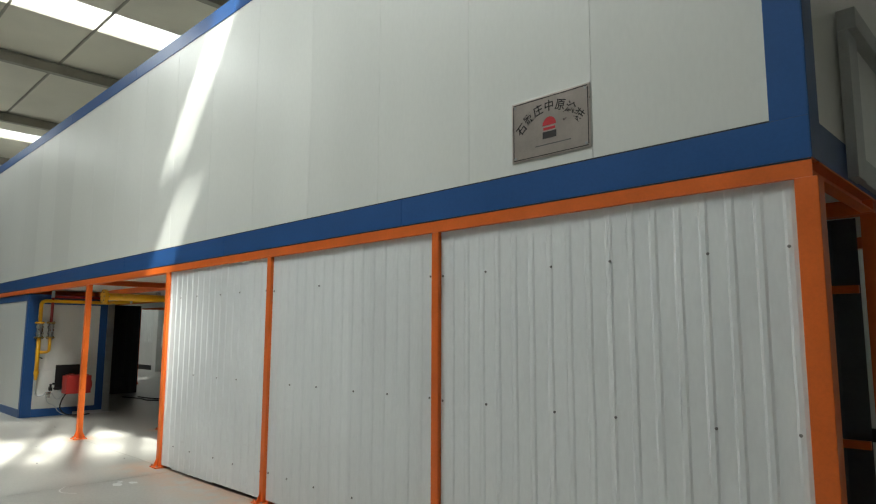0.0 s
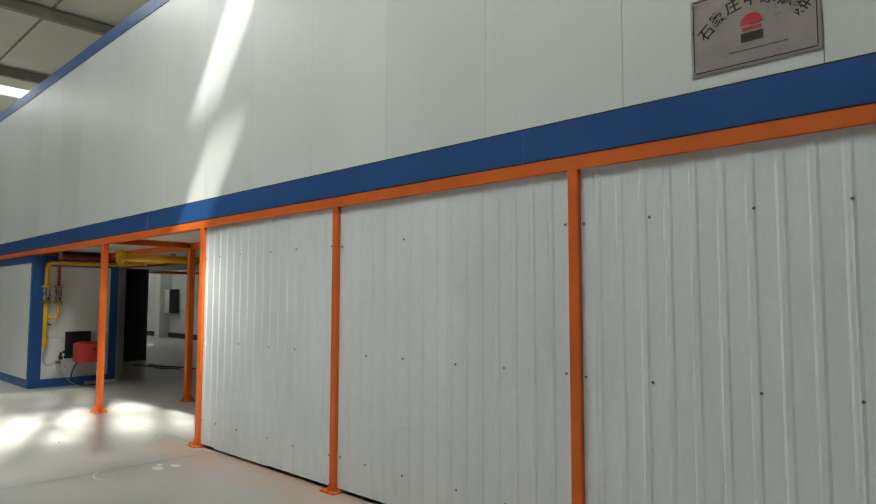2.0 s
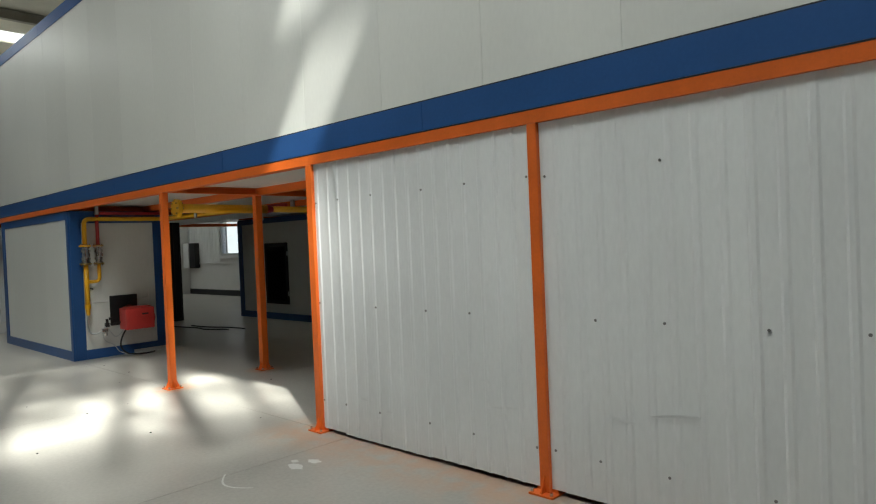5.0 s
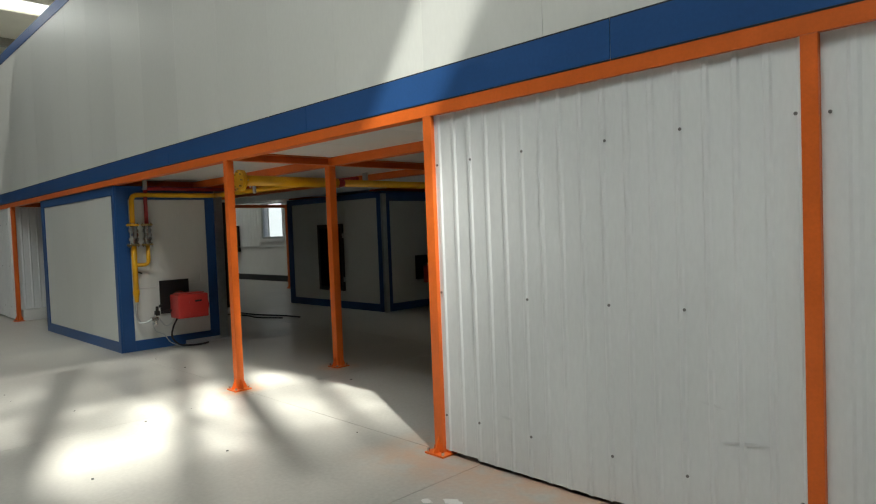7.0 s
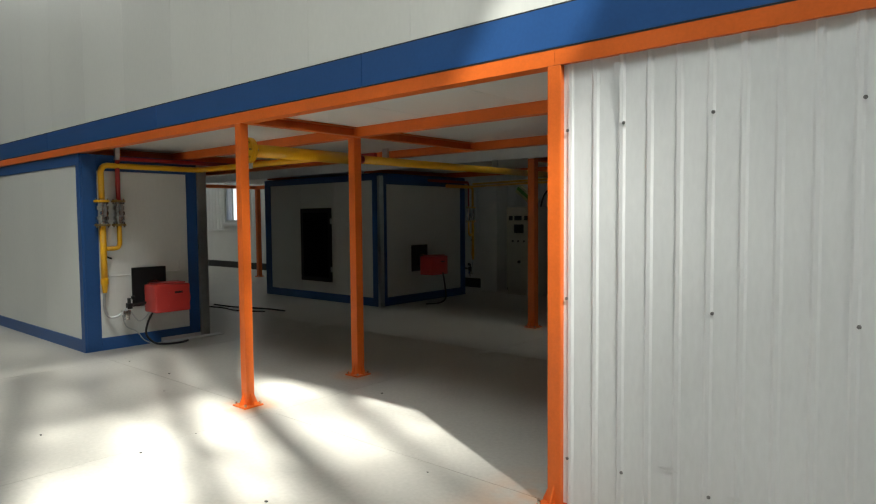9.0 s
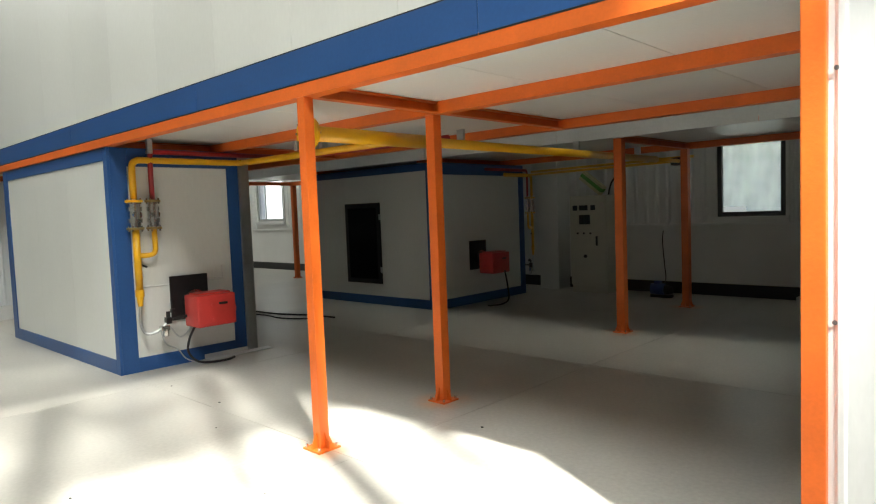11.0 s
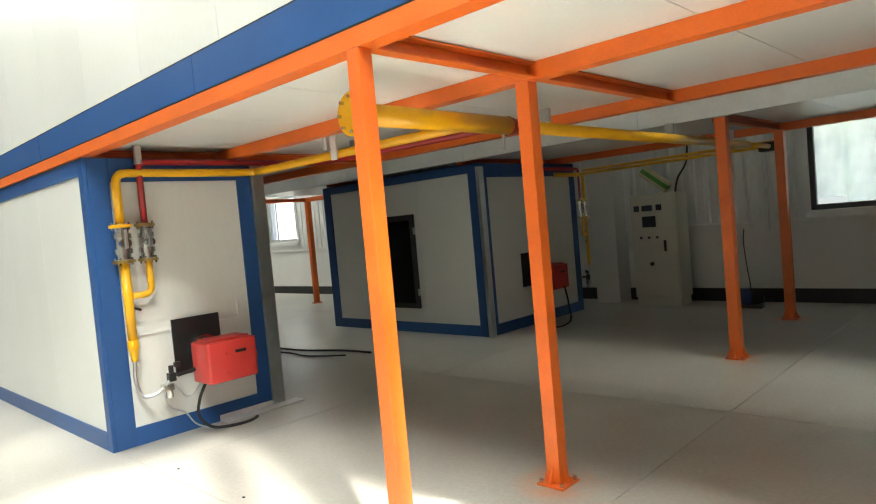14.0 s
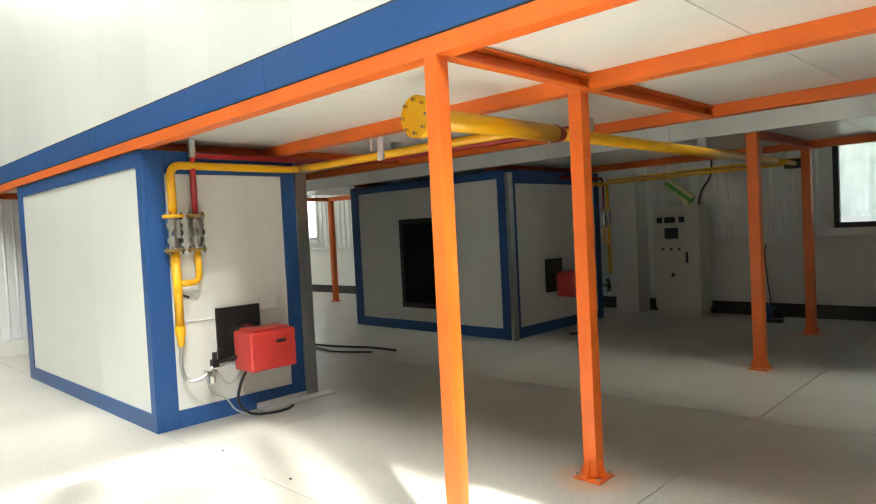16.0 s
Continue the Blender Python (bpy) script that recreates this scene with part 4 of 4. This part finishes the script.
world_part("pipe", add_tube(bmesh.new(), rounded([(-14.88, 5.83, 2.29), (-14.70, 5.90, 2.29), (-12.3, 5.90, 2.27)], 0.1), 0.030, 14), REDP, vent, "", True)
world_part("hanger", bbox(-14.30, -14.24, 5.86, 5.94, 2.322, 2.43), STEEL, vent)
hg = thing("pipe_hanger", (-14.86, 4.10, 2.42), "short galvanised pipe hanger above the red riser", "pipe hanger")
world_part("rod", bbox(-14.885, -14.835, 4.085, 4.135, 2.29, 2.42, 0.003), STEEL, hg)
world_part("collar", cyl((-14.86, 4.11, 2.27), (-14.86, 4.11, 2.30), 0.036, 12), STEEL, hg)
rear = thing("rear_gas_pipes", (-13.6, 10.9, 2.25), "thin yellow pipes under the second oven running to the main", "gas pipe")
for dy, dz in ((0.0, 0.0), (0.14, 0.06)):
    world_part("pipe", cyl((-15.0, 11.05 + dy, 2.16 + dz), (-12.0, 11.05 + dy, 2.20 + dz), 0.022, 12), YELLOW, rear, "", True)
world_part("pipe", cyl((-12.15, 10.2, 2.19), (-12.15, 11.05, 2.19), 0.030, 12), YELLOW, rear, "", True)
world_part("valve", bbox(-12.28, -12.05, 10.98, 11.15, 2.13, 2.25, 0.02), BLACK, rear)

# ---- control cabinet at the back wall ----
cab = thing("control_cabinet", (-13.950, 11.45, 0), "beige steel control cabinet with meters and screen on a plinth", "control cabinet")
world_part("plinth", bbox(-14.350, -13.650, 11.48, 11.86, 0.0, 0.13, 0.004), CABINET, cab)
world_part("body", bbox(-14.370, -13.630, 11.47, 11.88, 0.131, 1.74, 0.008), CABINET, cab)
door = world_part("door", bbox(-14.350, -13.650, 11.45, 11.469, 0.16, 1.71, 0.004), CABINET, cab)


def on_door(name, bm, m):
    bmesh.ops.translate(bm, verts=bm.verts, vec=-cab.location)
    return part(name, bm, m, door)


for mx in (-14.250, -14.120, -14.040, -13.890):
    on_door("meter", bbox(mx - 0.045, mx + 0.045, 11.438, 11.449, 1.48, 1.57, 0.004), SCREEN)
on_door("touch_screen", bbox(-14.170, -13.950, 11.436, 11.449, 1.23, 1.40, 0.006), SCREEN)
for mx in (-14.200, -14.070, -13.940):
    on_door("button", cyl((mx, 11.449, 1.07), (mx, 11.425, 1.07), 0.018, 12), BLACK)
on_door("door_handle", bbox(-13.840, -13.805, 11.425, 11.449, 0.85, 1.02, 0.006), BLACK)
on_door("isolator", cyl((-14.050, 11.449, 0.66), (-14.050, 11.42, 0.66), 0.03, 14), BLACK)
on_door("warning_plate", bbox(-13.76, -13.68, 11.444, 11.449, 1.52, 1.62), PLATE)
pack = thing("leaning_carton", (-14.0, 11.7, 1.74), "green and cream printed carton leaning on the cabinet top", "carton")
bm = bbox(-0.25, 0.25, -0.06, 0.06, 0.0, 0.17, 0.004)
part("box", bm, CARD, pack)
part("printed_band", bbox(-0.253, 0.253, -0.063, 0.063, 0.06, 0.125), GREEN, pack)
pack.matrix_basis = pose(-14.08, 11.70, 1.90, 0, 38, 0)
cable("cabinet_cable", [(-13.74, 11.74, 1.742), (-13.70, 11.78, 1.95), (-13.60, 11.9, 2.2), (-13.6, 11.98, 2.6)], 0.016, "dark cable rising from the cabinet top")

# wall cables, conduit and outlet
cond = thing("wall_conduit", (-12.75, 12.05, 1.15), "white plastic conduits fixed to the ribbed wall", "conduit")
for cx, z0 in ((-12.78, 1.10), (-12.52, 1.05)):
    world_part("tube", cyl((cx, 12.04, z0), (cx, 12.04, 2.6), 0.022, 12), WHITEP, cond, "", True)
world_part("socket", bbox(-12.86, -12.72, 12.01, 12.07, 1.08, 1.18, 0.006), WHITEP, cond)
cable("wall_cable", [(-12.86, 12.02, 1.10), (-12.88, 12.02, 0.9), (-12.85, 12.02, 0.5), (-12.80, 11.95, 0.25), (-12.72, 11.6, 0.14)], 0.009, "thin black cable hanging down the wall")
motor = thing("small_pump", (-12.65, 11.5, 0), "small dark blue electric pump on the floor by the wall", "pump")
world_part("motor_body", cyl((-12.92, 11.5, 0.17), (-12.62, 11.5, 0.17), 0.12, 20), BLUEM, motor, "", True)
world_part("pump_head", cyl((-12.60, 11.5, 0.16), (-12.42, 11.5, 0.16), 0.10, 18, 0.07), BLACK, motor, "", True)
world_part("terminal_box", bbox(-12.84, -12.70, 11.43, 11.57, 0.27, 0.34, 0.008), BLUEM, motor)
world_part("foot", bbox(-12.92, -12.45, 11.40, 11.60, 0.0, 0.06, 0.006), BLACK, motor)
can = thing("white_canister", (-10.62, 11.6, 0), "small white canister standing on a low block", "canister")
motor.scale = (0.72, 0.72, 0.8)
world_part("block", bbox(-10.64, -10.42, 11.40, 11.66, 0.0, 0.14, 0.01), PLASTER, can)
world_part("can", bbox(-10.60, -10.48, 11.44, 11.54, 0.141, 0.38, 0.02), WHITEP, can)
nb = thing("wall_box", (-28.1, 12.0, 1.0), "white and dark meter box on the far wall", "wall box")
world_part("box", bbox(-28.4, -27.85, 11.85, 12.09, 1.0, 1.95, 0.01), WHITEP, nb)
world_part("side_box", bbox(-27.84, -27.4, 11.88, 12.09, 1.0, 1.95, 0.01), BLACK, nb)

# ---- nameplate on the oven ----
np_t = thing("nameplate", (-2.975, T1Y0 - 0.004, 2.92), "brushed metal nameplate with dark arched lettering and red emblem", "nameplate")
part("plate", bbox(-0.30, 0.30, -0.004, 0.0, -0.205, 0.205, 0.0015), PLATE, np_t)
bm = bmesh.new()
for a, b, c, d in ((-0.285, 0.285, -0.192, -0.187), (-0.285, 0.285, 0.187, 0.192), (-0.287, -0.282, -0.18, 0.18), (0.282, 0.287, -0.18, 0.18)):
    add_box(bm, a, b, -0.0055, -0.0042, c, d)
part("border", bm, INK, np_t)
for cx, cz in ((-0.27, 0.175), (0.27, 0.175), (-0.27, -0.175), (0.27, -0.175)):
    part("corner_screw", cyl((cx, -0.0042, cz), (cx, -0.010, cz), 0.009, 10), STEEL, np_t)
glyphs = "\u77f3\u5bb6\u5e84\u4e2d\u539f\u6d82\u88c5"
for k, ch in enumerate(glyphs):
    a = radians(58 - k * 116 / 6)
    fc = bpy.data.curves.new("letter", "FONT")
    fc.body, fc.size, fc.align_x, fc.align_y, fc.extrude, fc.offset = ch, 0.078, "CENTER", "CENTER", 0.0006, 0.0007
    fc.materials.append(INK)
    tmp = bpy.data.objects.new("letter", fc)
    scene.collection.objects.link(tmp)
    dg = bpy.context.evaluated_depsgraph_get()
    me = bpy.data.meshes.new_from_object(tmp.evaluated_get(dg))
    bpy.data.objects.remove(tmp)
    ob = new("letter", me)
    ob.parent = np_t
    ob.matrix_basis = pose(-0.255 * math.sin(a), -0.0055, -0.112 + 0.235 * math.cos(a), 90, 0, 0) @ pose(0, 0, 0, 0, 0, math.degrees(a) * 0.75)
bm = bmesh.new()
pts = [(0.052 * math.cos(t), 0.055 * math.sin(t)) for t in np.linspace(0, math.pi, 14)]
vs = [bm.verts.new((px, -0.0055, 0.0 + pz)) for px, pz in pts]
bm.faces.new(vs)
part("emblem_dome", bm, INKR, np_t)
part("emblem_base", bbox(-0.052, 0.052, -0.0056, -0.0042, -0.085, -0.040), INK, np_t)
part("small_print", bbox(-0.11, 0.16, -0.0050, -0.0042, -0.128, -0.121), SCREW, np_t)
part("emblem_bar", bbox(-0.045, 0.045, -0.0056, -0.0042, -0.030, -0.012), INKR, np_t)

# ---- crumbs of mortar and dirt on the floor ----
rng = random.Random(4)
bm = bmesh.new()
spots = [(-9.5, 3.63), (-13.2, 3.85), (-11.2, 2.65), (-11.0, 4.7), (-10.1, 1.9), (-12.6, 3.5)] + [(rng.uniform(-14.5, -8.5), rng.uniform(1.4, 7.5)) for _ in range(7)]
for px, py in spots:
    r = rng.uniform(0.005, 0.011)
    bmesh.ops.create_icosphere(bm, subdivisions=1, radius=r, matrix=Matrix.Translation((px, py, r * 0.35)) @ Matrix.Diagonal((1.4, 1.0, 0.5, 1)))
tagged(part("floor_debris", bm, SKIRT), "scattered dark crumbs of dirt on the concrete floor", "debris", "", "stuff")

# ---- chalk scuffs on the concrete by the clad bay ----
bm = bmesh.new()
for cx, cy, rx, ry in ((-8.05, 3.03, 0.10, 0.05), (-8.03, 3.19, 0.07, 0.045), (-8.16, 3.10, 0.05, 0.03)):
    ring = [bm.verts.new((cx + rx * math.cos(a) * rng.uniform(0.6, 1.1), cy + ry * math.sin(a) * rng.uniform(0.6, 1.1), 0.0015)) for a in (2 * math.pi * k / 16 for k in range(16))]
    bm.faces.new(ring)
line = [Vector((-8.33 + 0.04 * k, 2.62 - 0.11 * math.sin(k * 0.30), 0.0015)) for k in range(11)]
sides = [[bm.verts.new(p + Vector((0, d, 0))) for d in (-0.008, 0.008)] for p in line]
for a, b in zip(sides, sides[1:]):
    bm.faces.new((a[0], b[0], b[1], a[1]))
tagged(part("chalk_marks", bm, PLASTER), "whitish chalk scuffs on the concrete floor", "chalk marks", "", "stuff")

# ---- concrete slabs with sawn joints, laid last ----
SL = 3.0
ys = [HALL_Y0 - 0.25 + SL * k for k in range(8)] + [HALL_Y1 + 0.25]
x = HALL_X1 + 0.7
while x > HALL_X0 - 0.25:
    for ya, yb in zip(ys, ys[1:]):
        if yb - ya > 0.05:
            bm = bbox(x - SL + 0.002, x - 0.002, ya + 0.002, yb - 0.002, -0.011, 0.0)
            ob = part("slab", bm, CONC, floor)
    x -= SL
